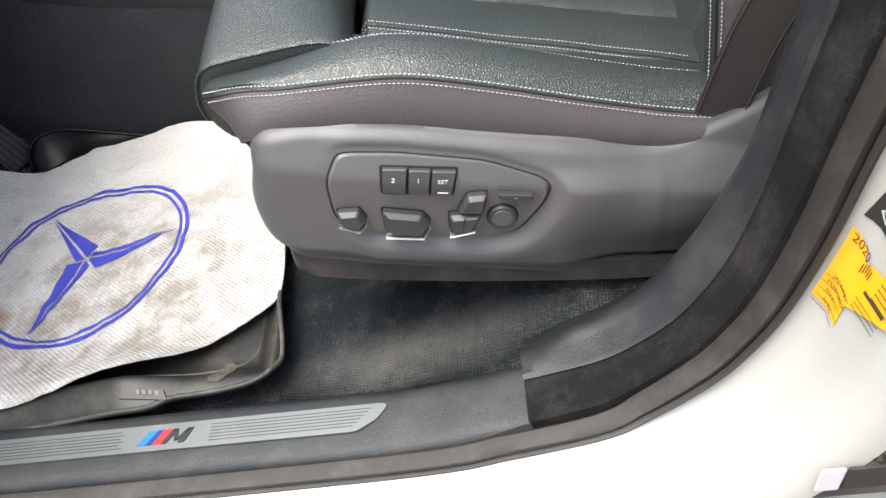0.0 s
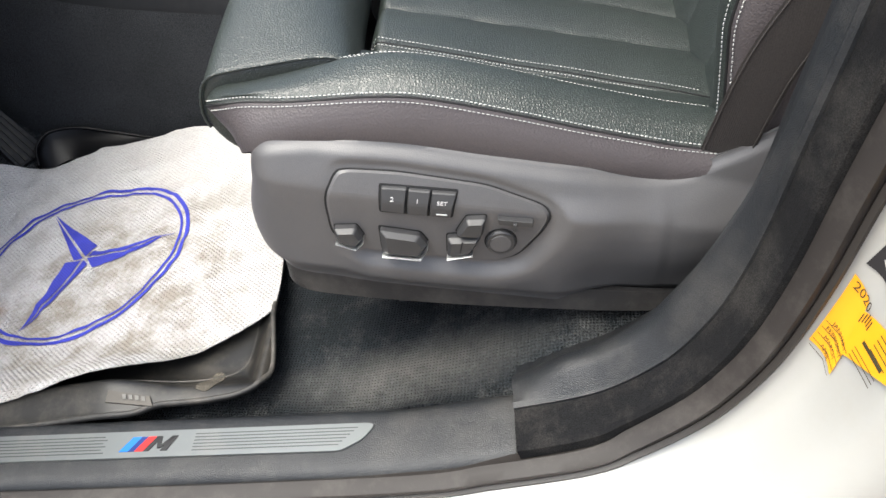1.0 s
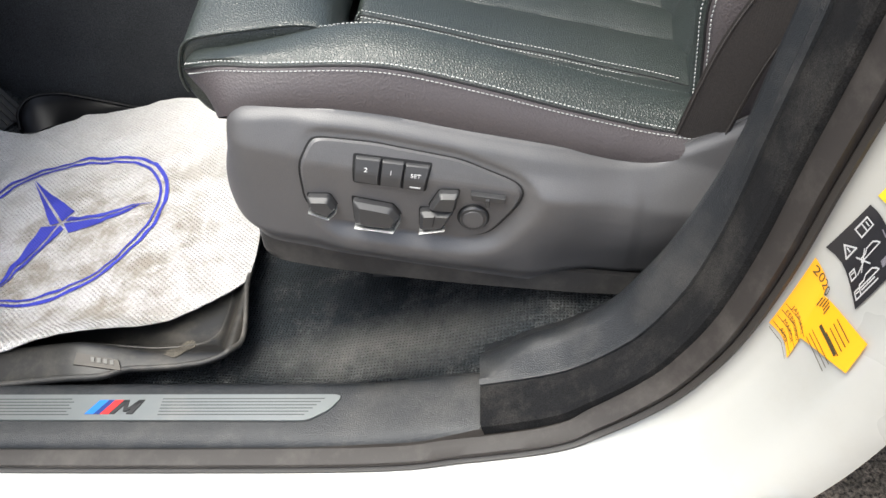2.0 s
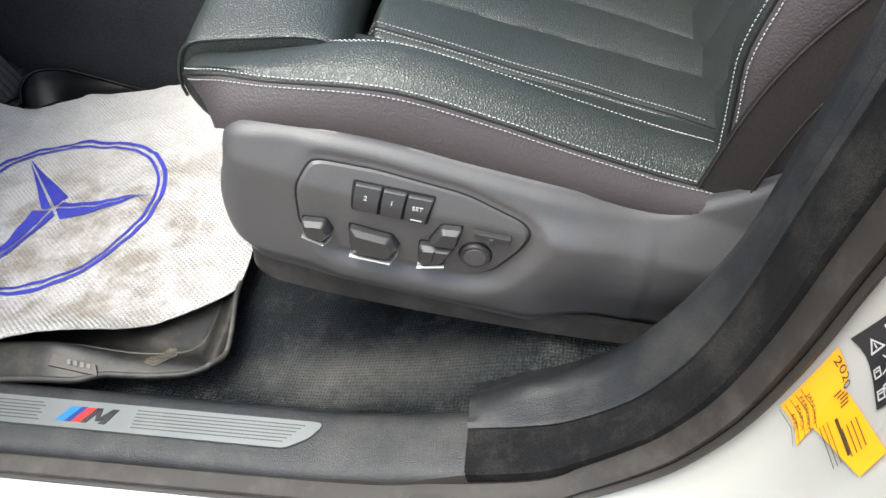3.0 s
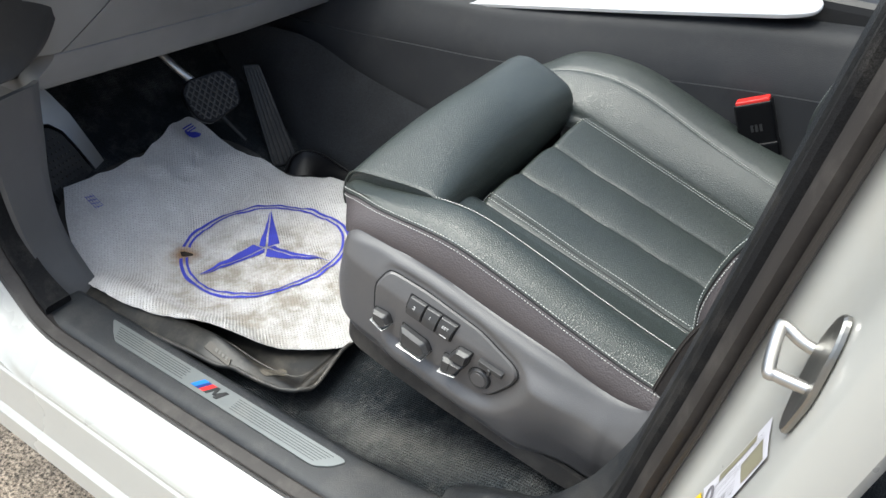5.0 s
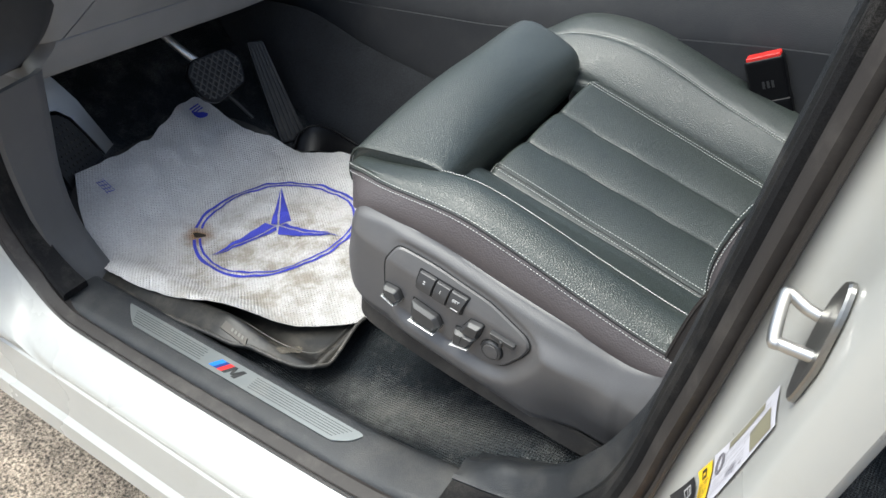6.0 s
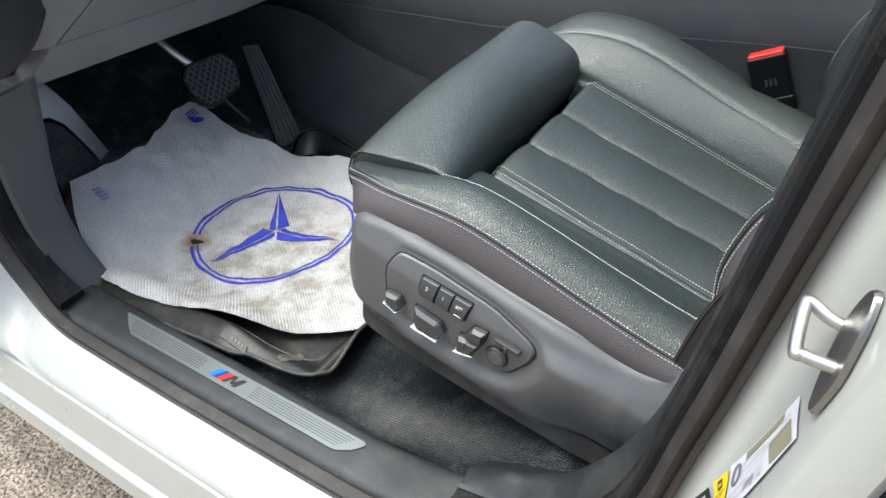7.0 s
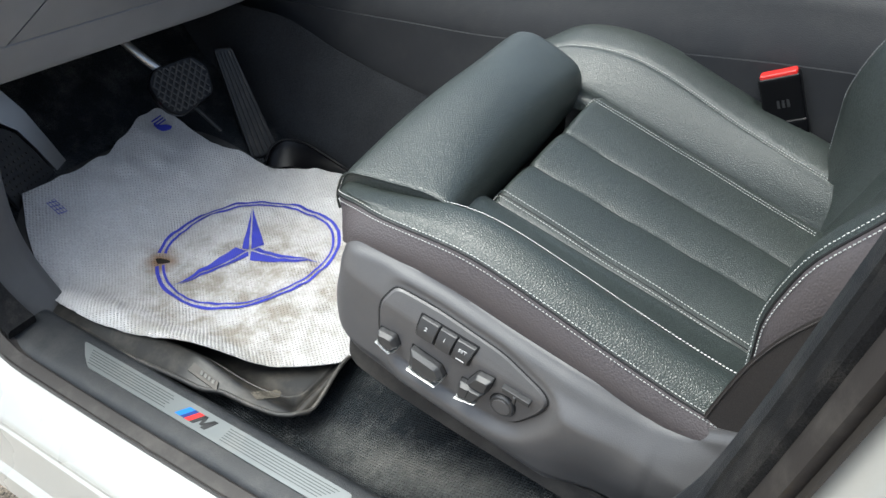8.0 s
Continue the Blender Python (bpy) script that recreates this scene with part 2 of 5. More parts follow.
def towel_material():
    """Embossed paper: white with brown stains and a scorched spot."""
    m = material("embossed_paper", (0.55, 0.536, 0.53), 0.85, dark=0.90, big=16, fine=62, bump=0.75, depth=0.0026, grain="weave", spec=0.2, speck=0.10, speck_scale=260)
    n, l = m.node_tree.nodes, m.node_tree.links
    b = n["Principled BSDF"]
    first = b.inputs["Base Color"].links[0].from_socket
    at = n.new("ShaderNodeTexCoord").outputs["Object"]
    st = n.new("ShaderNodeTexNoise")
    st.inputs["Scale"].default_value, st.inputs["Detail"].default_value, st.inputs["Roughness"].default_value = 17.0, 10, 0.74
    l.new(at, st.inputs["Vector"])
    dist = n.new("ShaderNodeVectorMath")
    dist.operation = "DISTANCE"
    dist.inputs[1].default_value = (-0.44, 0.87, 0.48)
    l.new(at, dist.inputs[0])
    near = n.new("ShaderNodeMapRange")
    near.inputs[1].default_value, near.inputs[2].default_value = 0.13, 0.28
    near.inputs[3].default_value, near.inputs[4].default_value = 1.0, 0.12
    l.new(dist.outputs["Value"], near.inputs[0])
    sr = ramp_node(n, [(0.43, (0.06,) * 3), (0.60, (0.85,) * 3)])
    l.new(st.outputs["Fac"], sr.inputs[0])
    mu = n.new("ShaderNodeMath")
    mu.operation = "MULTIPLY"
    l.new(sr.outputs[0], mu.inputs[0])
    l.new(near.outputs[0], mu.inputs[1])
    a = n.new("ShaderNodeMix")
    a.data_type = "RGBA"
    a.inputs["B"].default_value = (0.255, 0.225, 0.18, 1)
    l.new(mu.outputs[0], a.inputs["Factor"])
    l.new(first, a.inputs["A"])
    d2 = n.new("ShaderNodeVectorMath")
    d2.operation = "DISTANCE"
    d2.inputs[1].default_value = (HOLE[0], HOLE[1], 0.468)
    wob = n.new("ShaderNodeTexNoise")
    wob.inputs["Scale"].default_value = 45
    l.new(at, wob.inputs["Vector"])
    wa = n.new("ShaderNodeVectorMath")
    wa.operation = "MULTIPLY_ADD"
    wa.inputs[1].default_value = (0.035,) * 3
    l.new(wob.outputs["Color"], wa.inputs[0])
    l.new(at, wa.inputs[2])
    sh = n.new("ShaderNodeVectorMath")
    sh.operation = "SUBTRACT"
    sh.inputs[1].default_value = (0.0175,) * 3
    l.new(wa.outputs[0], sh.inputs[0])
    l.new(sh.outputs[0], d2.inputs[0])
    br = n.new("ShaderNodeMapRange")
    br.inputs[1].default_value, br.inputs[2].default_value = 0.008, 0.042
    br.inputs[3].default_value, br.inputs[4].default_value = 0.95, 0.0
    l.new(d2.outputs["Value"], br.inputs[0])
    c = n.new("ShaderNodeMix")
    c.data_type = "RGBA"
    c.inputs["B"].default_value = (0.23, 0.13, 0.06, 1)
    l.new(br.outputs[0], c.inputs["Factor"])
    l.new(a.outputs["Result"], c.inputs["A"])
    l.new(c.outputs["Result"], b.inputs["Base Color"])
    # soft creases under the embossing
    warp = n.new("ShaderNodeTexNoise")
    warp.inputs["Scale"].default_value, warp.inputs["Detail"].default_value, warp.inputs["Distortion"].default_value = 22, 1, 0.3
    l.new(at, warp.inputs["Vector"])
    crease = n.new("ShaderNodeBump")
    crease.inputs["Strength"].default_value, crease.inputs["Distance"].default_value = 0.6, 0.010
    l.new(warp.outputs["Fac"], crease.inputs["Height"])
    l.new(crease.outputs[0], b.inputs["Normal"].links[0].from_node.inputs["Normal"])
    return m


M_paper = towel_material()
M_scorch = material("scorched_hole", (0.02, 0.012, 0.006), 0.95, bump=0.1)


# ---- building helpers ----
def sstep(a, b, x):
    t = min(max((x - a) / (b - a), 0.0), 1.0)
    return t * t * (3 - 2 * t)


def lerp(a, b, t):
    return a + (b - a) * t


def curve_at(pts, x):
    """Smooth value between (x, value) pairs."""
    if x <= pts[0][0]:
        return pts[0][1]
    for i in range(len(pts) - 1):
        (xa, va), (xb, vb) = pts[i], pts[i + 1]
        if x <= xb:
            xp, vp = pts[i - 1] if i else (2 * xa - xb, 2 * va - vb)
            xn, vn = pts[i + 2] if i + 2 < len(pts) else (2 * xb - xa, 2 * vb - va)
            h, t = xb - xa, (x - xa) / (xb - xa)
            ma, mb = (vb - vp) / (xb - xp) * h, (vn - va) / (xn - xa) * h
            return (2 * t**3 - 3 * t**2 + 1) * va + (t**3 - 2 * t**2 + t) * ma + (-2 * t**3 + 3 * t**2) * vb + (t**3 - t**2) * mb
    return pts[-1][1]


def along(pts, n):
    """n + 1 points on a smooth line through pts, evenly by span."""
    return smooth_line(tuple(tuple(p) for p in pts), n)


@functools.lru_cache(maxsize=4096)
def smooth_line(pts, n):
    out, m = [], len(pts) - 1
    cols = list(zip(*pts))
    for i in range(n + 1):
        t = i / n * m
        out.append(tuple(curve_at(list(enumerate(c)), t) for c in cols))
    return out


def mesh_of(name, verts, faces, mat, smooth=True):
    me = bpy.data.meshes.new(name)
    me.from_pydata([tuple(v) for v in verts], [], faces)
    me.materials.append(mat)
    me.validate()
    bm = bmesh.new()
    bm.from_mesh(me)
    bmesh.ops.recalc_face_normals(bm, faces=bm.faces)
    bm.to_mesh(me)
    bm.free()
    if smooth:
        me.polygons.foreach_set("use_smooth", [True] * len(me.polygons))
    return me


def put(name, me, parent=None, label=""):
    ob = new(name, me)
    if parent:
        ob.parent = parent
        if parent.type == "EMPTY":
            ob.matrix_parent_inverse = Matrix.Translation(-Vector(parent.location))
    if label:
        ob["label"] = label
    return ob


def part(name, bm, mat, parent, label="", smooth=False):
    me = bpy.data.meshes.new(name)
    bmesh.ops.recalc_face_normals(bm, faces=bm.faces)
    bm.to_mesh(me)
    bm.free()
    me.materials.append(mat)
    if smooth:
        me.polygons.foreach_set("use_smooth", [True] * len(me.polygons))
    return put(name, me, parent, label)


def thing(name, at, label, category, group="", kind=""):
    ob = new(name)
    ob.location = at
    ob.empty_display_size = 0.05
    return tagged(ob, label, category, group, kind)


def grid(name, f, nu, nv, mat, parent=None, label="", back=None, closed_u=False):
    """A sheet f(u, v) with u, v from 0 to 1; back: the offset of its underside, which gives it thickness."""
    top = [Vector(f(i / nu, j / nv)) for i in range(nu + (0 if closed_u else 1)) for j in range(nv + 1)]
    w, rows = nv + 1, nu if closed_u else nu + 1
    idx = lambda i, j: (i % rows) * w + j
    faces = [(idx(i, j), idx(i + 1, j), idx(i + 1, j + 1), idx(i, j + 1)) for i in range(nu) for j in range(nv)]
    verts = list(top)
    if back is not None:
        n = len(top)
        verts += [v + Vector(back) for v in top]
        faces += [tuple(n + k for k in reversed(q)) for q in faces[: nu * nv]]
        rim = [(i, 0) for i in range(nu + 1)] + [(nu, j) for j in range(1, nv + 1)] + [(i, nv) for i in range(nu - 1, -1, -1)] + [(0, j) for j in range(nv - 1, 0, -1)]
        if closed_u:
            rim = []
            for i in range(nu):
                for j in (0, nv):
                    a, b = idx(i, j), idx(i + 1, j)
                    faces.append((a, b, b + n, a + n))
        for k in range(len(rim)):
            a, b = idx(*rim[k]), idx(*rim[(k + 1) % len(rim)])
            faces.append((a, b, b + n, a + n))
    me = mesh_of(name, verts, faces, mat)
    if back is not None:
        me.set_sharp_from_angle(angle=radians(50))
    return put(name, me, parent, label)


def loft(name, rings, mat, parent=None, label="", caps=True, sharp=60):
    """Closed rings of equal count joined one to the next."""
    n = len(rings[0])
    verts = [p for r in rings for p in r]
    faces = [(a * n + k, a * n + (k + 1) % n, (a + 1) * n + (k + 1) % n, (a + 1) * n + k) for a in range(len(rings) - 1) for k in range(n)]
    if caps:
        faces += [tuple(range(n)), tuple(range((len(rings) - 1) * n, len(rings) * n))]
    me = mesh_of(name, verts, faces, mat)
    me.set_sharp_from_angle(angle=radians(sharp))
    return put(name, me, parent, label)


def tube(name, pts, r, mat, parent=None, label="", n=10):
    rings = []
    for i, p in enumerate(pts):
        p = Vector(p)
        d = (Vector(pts[min(i + 1, len(pts) - 1)]) - Vector(pts[max(i - 1, 0)])).normalized()
        a = d.cross(Vector((0.3, 0.2, 1))).normalized()
        b = d.cross(a)
        rings.append([p + r * (math.cos(2 * math.pi * k / n) * a + math.sin(2 * math.pi * k / n) * b) for k in range(n)])
    return loft(name, rings, mat, parent, label)


def slab(name, poly, to_world, depth, mat, parent=None, label="", bevel=0.0, inset=None):
    """A polygon in a plane, raised by depth along its normal, with a bevelled rim. to_world(a, b, h)."""
    bm = bmesh.new()
    cx, cy = sum(p[0] for p in poly) / len(poly), sum(p[1] for p in poly) / len(poly)
    size = max(max(abs(p[0] - cx), abs(p[1] - cy)) for p in poly)
    k = 1 - (bevel / size if size else 0) if inset is None else inset
    base = [bm.verts.new(to_world(a, b, 0)) for a, b in poly]
    mid = [bm.verts.new(to_world(a, b, depth - bevel)) for a, b in poly]
    top = [bm.verts.new(to_world(cx + (a - cx) * k, cy + (b - cy) * k, depth)) for a, b in poly]
    n = len(poly)
    for i in range(n):
        j = (i + 1) % n
        bm.faces.new((base[i], base[j], mid[j], mid[i]))
        bm.faces.new((mid[i], mid[j], top[j], top[i]))
    bm.faces.new(top)
    bm.faces.new(list(reversed(base)))
    return part(name, bm, mat, parent, label)


def rounded(poly, r, n=4):
    """The polygon with its corners rounded by about r."""
    out, m = [], len(poly)
    for i in range(m):
        p, a, b = Vector(poly[i]), Vector(poly[i - 1]), Vector(poly[(i + 1) % m])
        da, db = (a - p), (b - p)
        ra, rb = min(r, da.length * 0.45), min(r, db.length * 0.45)
        s, e = p + da.normalized() * ra, p + db.normalized() * rb
        for k in range(n + 1):
            t = k / n
            q = s * (1 - t) ** 2 + p * 2 * t * (1 - t) + e * t * t
            out.append((q.x, q.y))
    return out


def stitches(name, path, parent, step=0.0043, long=0.0029, wide=0.00075, up=(0, -0.3, 1), lift=0.0010, mat=None):
    """Dashes of thread along a line of points."""
    pts = [Vector(p) for p in path]
    verts, faces, run, seg = [], [], 0.0, 0
    total = sum((pts[i + 1] - pts[i]).length for i in range(len(pts) - 1))
    s = 0.0
    while s < total:
        while seg < len(pts) - 2 and run + (pts[seg + 1] - pts[seg]).length < s:
            run += (pts[seg + 1] - pts[seg]).length
            seg += 1
        d = (pts[seg + 1] - pts[seg])
        p, d = pts[seg] + d.normalized() * (s - run), d.normalized()
        side = d.cross(Vector(up)).normalized()
        nor = side.cross(d)
        c = p + nor * lift
        ring = []
        for a, hgt in ((-0.5, -0.4), (-0.25, 0.55), (0.25, 0.55), (0.5, -0.4)):
            for w in (-0.5, 0.5):
                ring.append(c + d * (a * long) + side * (w * wide) + nor * (hgt * wide))
        k = len(verts)
        verts += ring
        faces += [(k, k + 1, k + 3, k + 2), (k + 2, k + 3, k + 5, k + 4), (k + 4, k + 5, k + 7, k + 6), (k, k + 2, k + 4, k + 6), (k + 1, k + 7, k + 5, k + 3), (k, k + 6, k + 7, k + 1)]
        s += step
    ob = put(name, mesh_of(name, verts, faces, mat or M_thread, smooth=False), parent)
    ob["kind"] = "stuff"
    return ob


def lettering(name, text, size, m, mat, parent, depth=0.0003):
    cu = bpy.data.curves.new(name, "FONT")
    cu.body, cu.size, cu.align_x, cu.align_y, cu.extrude = text, size, "CENTER", "CENTER", depth
    tmp = new(name, cu)
    bpy.context.view_layer.update()
    me = bpy.data.meshes.new_from_object(tmp.evaluated_get(bpy.context.evaluated_depsgraph_get()))
    bpy.data.objects.remove(tmp)
    me.transform(m)
    me.materials.clear()
    me.materials.append(mat)
    return put(name, me, parent)


# ---- ground ----
def ground_at(u, v):
    x, y = (u - 0.5) * 2, (v - 0.5) * 2
    return (300 * x**5 + 4 * x - 0.5, 300 * y**5 + 4 * y + 0.3, 0.004 * noise.noise((x * 30, y * 30, 0)))


ground = grid("ground", ground_at, 80, 80, M_asphalt)
tagged(ground, "rough grey-brown asphalt under the car", "ground", kind="structure")

# ---- the door opening ----
RING = [(-0.45, 1.40), (-0.60, 1.16), (-0.69, 0.98), (-0.752, 0.82), (-0.775, 0.72), (-0.770, 0.62), (-0.725, 0.53), (-0.64, 0.482), (-0.52, 0.472), (-0.25, 0.472), (0.0, 0.478), (0.10, 0.496),
        (0.19, 0.517), (0.237, 0.540), (0.285, 0.582), (0.315, 0.628), (0.337, 0.68), (0.355, 0.755), (0.367, 0.835), (0.38, 0.915), (0.395, 1.02), (0.414, 1.15), (0.440, 1.32), (0.455, 1.42)]


def ring_line(n=150):
    pts = along(RING, n)
    out = []
    for i, p in enumerate(pts):
        a, b = Vector(pts[max(i - 1, 0)]), Vector(pts[min(i + 1, n)])
        d = (b - a).normalized()
        out.append((Vector(p), Vector((d.y, -d.x))))
    return out


LINE = ring_line()


def pillar(p, nrm):
    """0 on the sill, 1 on the pillars."""
    return sstep(0.15, 0.75, abs(nrm.x))


def ring_sheet(name, prof, mat, first=0, last=len(LINE) - 1, parent=None, label="", closed=False):
    """Sweeps a profile of (y, off) round the opening; off counts away from its middle."""
    rows = []
    for p, nrm in LINE[first : last + 1]:
        pr = prof(p, nrm)
        rows.append([(p.x + nrm.x * o, y, p.y + nrm.y * o) for y, o in pr])
    n = len(rows[0])
    verts = [v for r in rows for v in r]
    span = n if closed else n - 1
    faces = [(a * n + k, (a + 1) * n + k, (a + 1) * n + (k + 1) % n, a * n + (k + 1) % n) for a in range(len(rows) - 1) for k in range(span)]
    if closed:
        faces += [tuple(range(n)), tuple(range((len(rows) - 1) * n, len(rows) * n))]
    me = mesh_of(name, verts, faces, mat)
    me.set_sharp_from_angle(angle=radians(40))
    return put(name, me, parent, label)


def blend(a, b, t):
    return [(lerp(p[0], q[0], t), lerp(p[1], q[1], t)) for p, q in zip(a, b)]


SILL_BODY = [(0.60, 0.004), (0.545, 0.0), (0.537, 0.003), (0.513, 0.014), (0.484, 0.033), (0.479, 0.039), (0.478, 0.046), (0.4755, 0.049), (0.480, 0.054), (0.488, 0.058), (0.500, 0.061), (0.515, 0.064), (0.535, 0.067), (0.560, 0.070), (0.60, 0.075)]
POST_BODY = [(0.61, 0.004), (0.558, 0.0), (0.552, 0.006), (0.541, 0.020), (0.532, 0.026), (0.515, 0.030), (0.490, 0.034), (0.474, 0.038), (0.460, 0.046), (0.452, 0.056), (0.448, 0.066), (0.447, 0.072), (0.452, 0.078), (0.470, 0.084), (0.60, 0.10)]

car_body = thing("car_body", (0, 0.5, 0), "white painted car body shell with an open door frame", "car", kind="structure")
ring_sheet("door_frame", lambda p, n: blend(SILL_BODY, POST_BODY, pillar(p, n)), M_paint, parent=car_body, closed=True)


ROCKER = [(0.500, 0.425), (0.4785, 0.432), (0.4775, 0.426), (0.4735, 0.423), (0.468, 0.397), (0.459, 0.352), (0.455, 0.348), (0.449, 0.342), (0.444, 0.307), (0.455, 0.287), (0.52, 0.280), (0.52, 0.40)]
loft("rocker_panel", [[(x, y, z) for y, z in ROCKER] for x in (-1.6, -1.0, -0.5, 0.0, 0.24, 0.8, 1.6)], M_paint, car_body, sharp=30)


def seal_profile(p, n):
    w = pillar(p, n)
    y = lerp(0.546, 0.557, w)
    b = lerp(0.0145, 0.019, w)
    return [(y, 0.001), (y - 0.008, -0.004), (y - 0.011, -0.012), (y - 0.008, -b * 0.75), (y + 0.001, -b), (y + 0.008, -b - 0.001), (y + 0.012, -b + 0.003), (y + 0.02, -0.010), (y + 0.02, 0.002)]


seal = ring_sheet("door_seal", seal_profile, M_rubber, closed=True)
tagged(seal, "brown-grey rubber door seal running round the opening", "door seal", kind="structure")



def lip_profile(p, n):
    y = lerp(0.5375, 0.5460, pillar(p, n))
    return [(y + 0.004, 0.0030), (y - 0.0022, 0.0012), (y - 0.0026, -0.0016), (y + 0.002, -0.0040), (y + 0.006, -0.002)]


seal_lip = ring_sheet("seal_lip", lip_profile, M_seal_lip, closed=True)
tagged(seal_lip, "dark thin outer lip of the door seal", "door seal", kind="structure")
SEAM_X = 0.113
first_b = next(i for i, (p, n) in enumerate(LINE) if p.x > SEAM_X)
last_a = next(i for i, (p, n) in enumerate(LINE) if p.y < 0.6 and p.x > -0.664)


def velvet_profile(p, n):
    w = pillar(p, n)
    y = lerp(0.558, 0.566, w)
    return [(y, -0.012), (y, -0.026), (y + 0.004, -0.030), (0.590, -0.031), (0.604, -0.031), (0.606, -0.020), (0.606, -0.010)]


flock = ring_sheet("flocked_strip", velvet_profile, M_velvet, first=first_b, closed=True)
tagged(flock, "black flocked strip along the centre pillar, dusty", "trim", kind="structure")
flock_front = ring_sheet("flocked_strip", velvet_profile, M_velvet, last=last_a, closed=True)
tagged(flock_front, "black flocked strip along the front pillar", "trim", kind="structure")


def pillar_trim_profile(p, n):
    t = sstep(0.112, 0.19, p.x) * (1 - sstep(0.60, 0.85, p.y))
    c = lerp(0.036, 0.058, t)
    return [(0.604, -0.022), (0.604, -0.034), (0.609, -0.037), (0.620, -c + 0.004), (0.632, -c), (0.645, -c + 0.004), (0.662, -c + 0.022), (0.69, -0.012), (0.70, 0.01), (0.61, 0.01)]


trim_b = ring_sheet("pillar_trim", pillar_trim_profile, M_sill_plastic, first=first_b, closed=True)
tagged(trim_b, "grained charcoal plastic lining of the centre pillar foot", "trim", kind="structure")


# sill cover, plate and badge
def sill_at(u, v):
    x = lerp(-0.66, SEAM_X - 0.001, u)
    rise = 0.016 * sstep(-0.02, 0.115, x)
    y, z = along([(0.552, 0.470), (0.557, 0.485), (0.566, 0.4925), (0.580, 0.4955), (0.600, 0.4975), (0.622, 0.4985), (0.633, 0.495), (0.641, 0.480), (0.646, 0.440)], 24)[round(v * 24)]
    return (x, y + 0.002 * sstep(-0.1, 0.1, x), z + rise)


sill = grid("sill_cover", sill_at, 60, 24, M_sill_plastic, back=(0, 0.004, -0.012))
tagged(sill, "grained charcoal plastic sill cover, scuffed and dusty", "sill", kind="structure")

plate = thing("sill_plate", (-0.29, 0.60, 0.497), "brushed aluminium sill plate with ribs and a striped badge", "sill plate")
flat = lambda a, b, h: (a, b, 0.4972 + h + (b - 0.6) * 0.03)
PLATE = [(-0.545, 0.6165), (-0.045, 0.6155), (-0.040, 0.6120), (-0.052, 0.596), (-0.075, 0.5828), (-0.498, 0.5838), (-0.520, 0.597)]
slab("plate", rounded(PLATE, 0.006), flat, 0.0028, M_alu, plate, bevel=0.0006)
for side, (xa, xb) in enumerate(((-0.505, -0.345), (-0.243, -0.062))):
    for k in range(6):
        y = 0.5895 + 0.0040 * k
        cut = 0.0035 * k
        a, b = (xa - cut * 0.8, xb - 0.004 * (k % 2)) if side == 0 else (xa, xb - 0.016 + cut * 1.1)
        slab("rib", [(a, y), (b, y), (b, y + 0.0011), (a, y + 0.0011)], lambda p, q, h: flat(p, q, h + 0.0024), 0.0006, M_alu_groove, plate, bevel=0.0004)
for c, xa, w in ((M_blue_a, -0.327, 0.0105), (M_blue_b, -0.3165, 0.0075), (M_red_b, -0.309, 0.0100)):
    slab("stripe", [(xa, 0.5905), (xa + w, 0.5905), (xa + w + 0.012, 0.6085), (xa + 0.012, 0.6085)], lambda p, q, h: flat(p, q, h + 0.0026), 0.0010, c, plate, bevel=0.0002)
for poly in ([(-0.2985, 0.5905), (-0.2925, 0.5905), (-0.2805, 0.6085), (-0.2865, 0.6085)], [(-0.2865, 0.6085), (-0.2805, 0.6085), (-0.2795, 0.5935), (-0.2835, 0.5935)], [(-0.2835, 0.5935), (-0.2795, 0.5935), (-0.2625, 0.6085), (-0.2690, 0.6085)], [(-0.2790, 0.5905), (-0.2715, 0.5905), (-0.2625, 0.6085), (-0.2690, 0.6085)]):
    slab("badge_bar", poly, lambda p, q, h: flat(p, q, h + 0.0026), 0.0012, M_plastic_dark, plate, bevel=0.0002)


# ---- floor ----
def floor_base(x, y):
    """The height of the footwell floor under the mats."""
    z = 0.445 + 0.022 * sstep(-0.55, -0.30, x)
    z += 0.085 * sstep(-0.24, 0.20, x) * lerp(0.75, 1.0, sstep(0.63, 0.70, y)) - 0.022 * sstep(-0.24, -0.05, x) * (1 - sstep(0.05, 0.2, x))
    z += 0.55 * max(0.0, -0.69 - x) * sstep(-0.66, -0.78, x)
    return z


def mat_top(x, y, wide=0.022):
    rim = 0.050 * math.exp(-(((y - 0.672) / wide) ** 2)) if y > 0.672 else 0.050 - 0.016 * sstep(0.672, 0.630, y)
    rim *= sstep(-0.80, -0.55, x) * (1 - 0.50 * sstep(-0.37, -0.27, x))
    return 0.008 + max(rim, 0.0)


def tray_z(x, y):
    """The tray's top with the rim along its rear end."""
    end = 0.026 * math.exp(-(((x + 0.186) / 0.016) ** 2)) * (1 - sstep(0.78, 0.90, y)) * sstep(0.645, 0.668, y)
    return floor_base(x, y) + max(mat_top(x, y), 0.008 + end)


def carpet_at(u, v):
    x, y = lerp(-1.25, 0.75, u), lerp(0.636, 1.50, v)
    z = floor_base(x, y) - 0.012 + 0.0015 * noise.noise((x * 25, y * 25, 1))
    z += 0.03 * sstep(0.66, 0.637, y) * sstep(0.115, 0.0, x) * sstep(-0.3, -0.1, x)
    return (x, y, z + 0.5 * max(0.0, -1.0 - x))


carpet = grid("floor", carpet_at, 150, 60, M_carpet, back=(0, 0, -0.03))
tagged(carpet, "worn black carpet floor with pale dusty patches", "carpet", kind="structure")

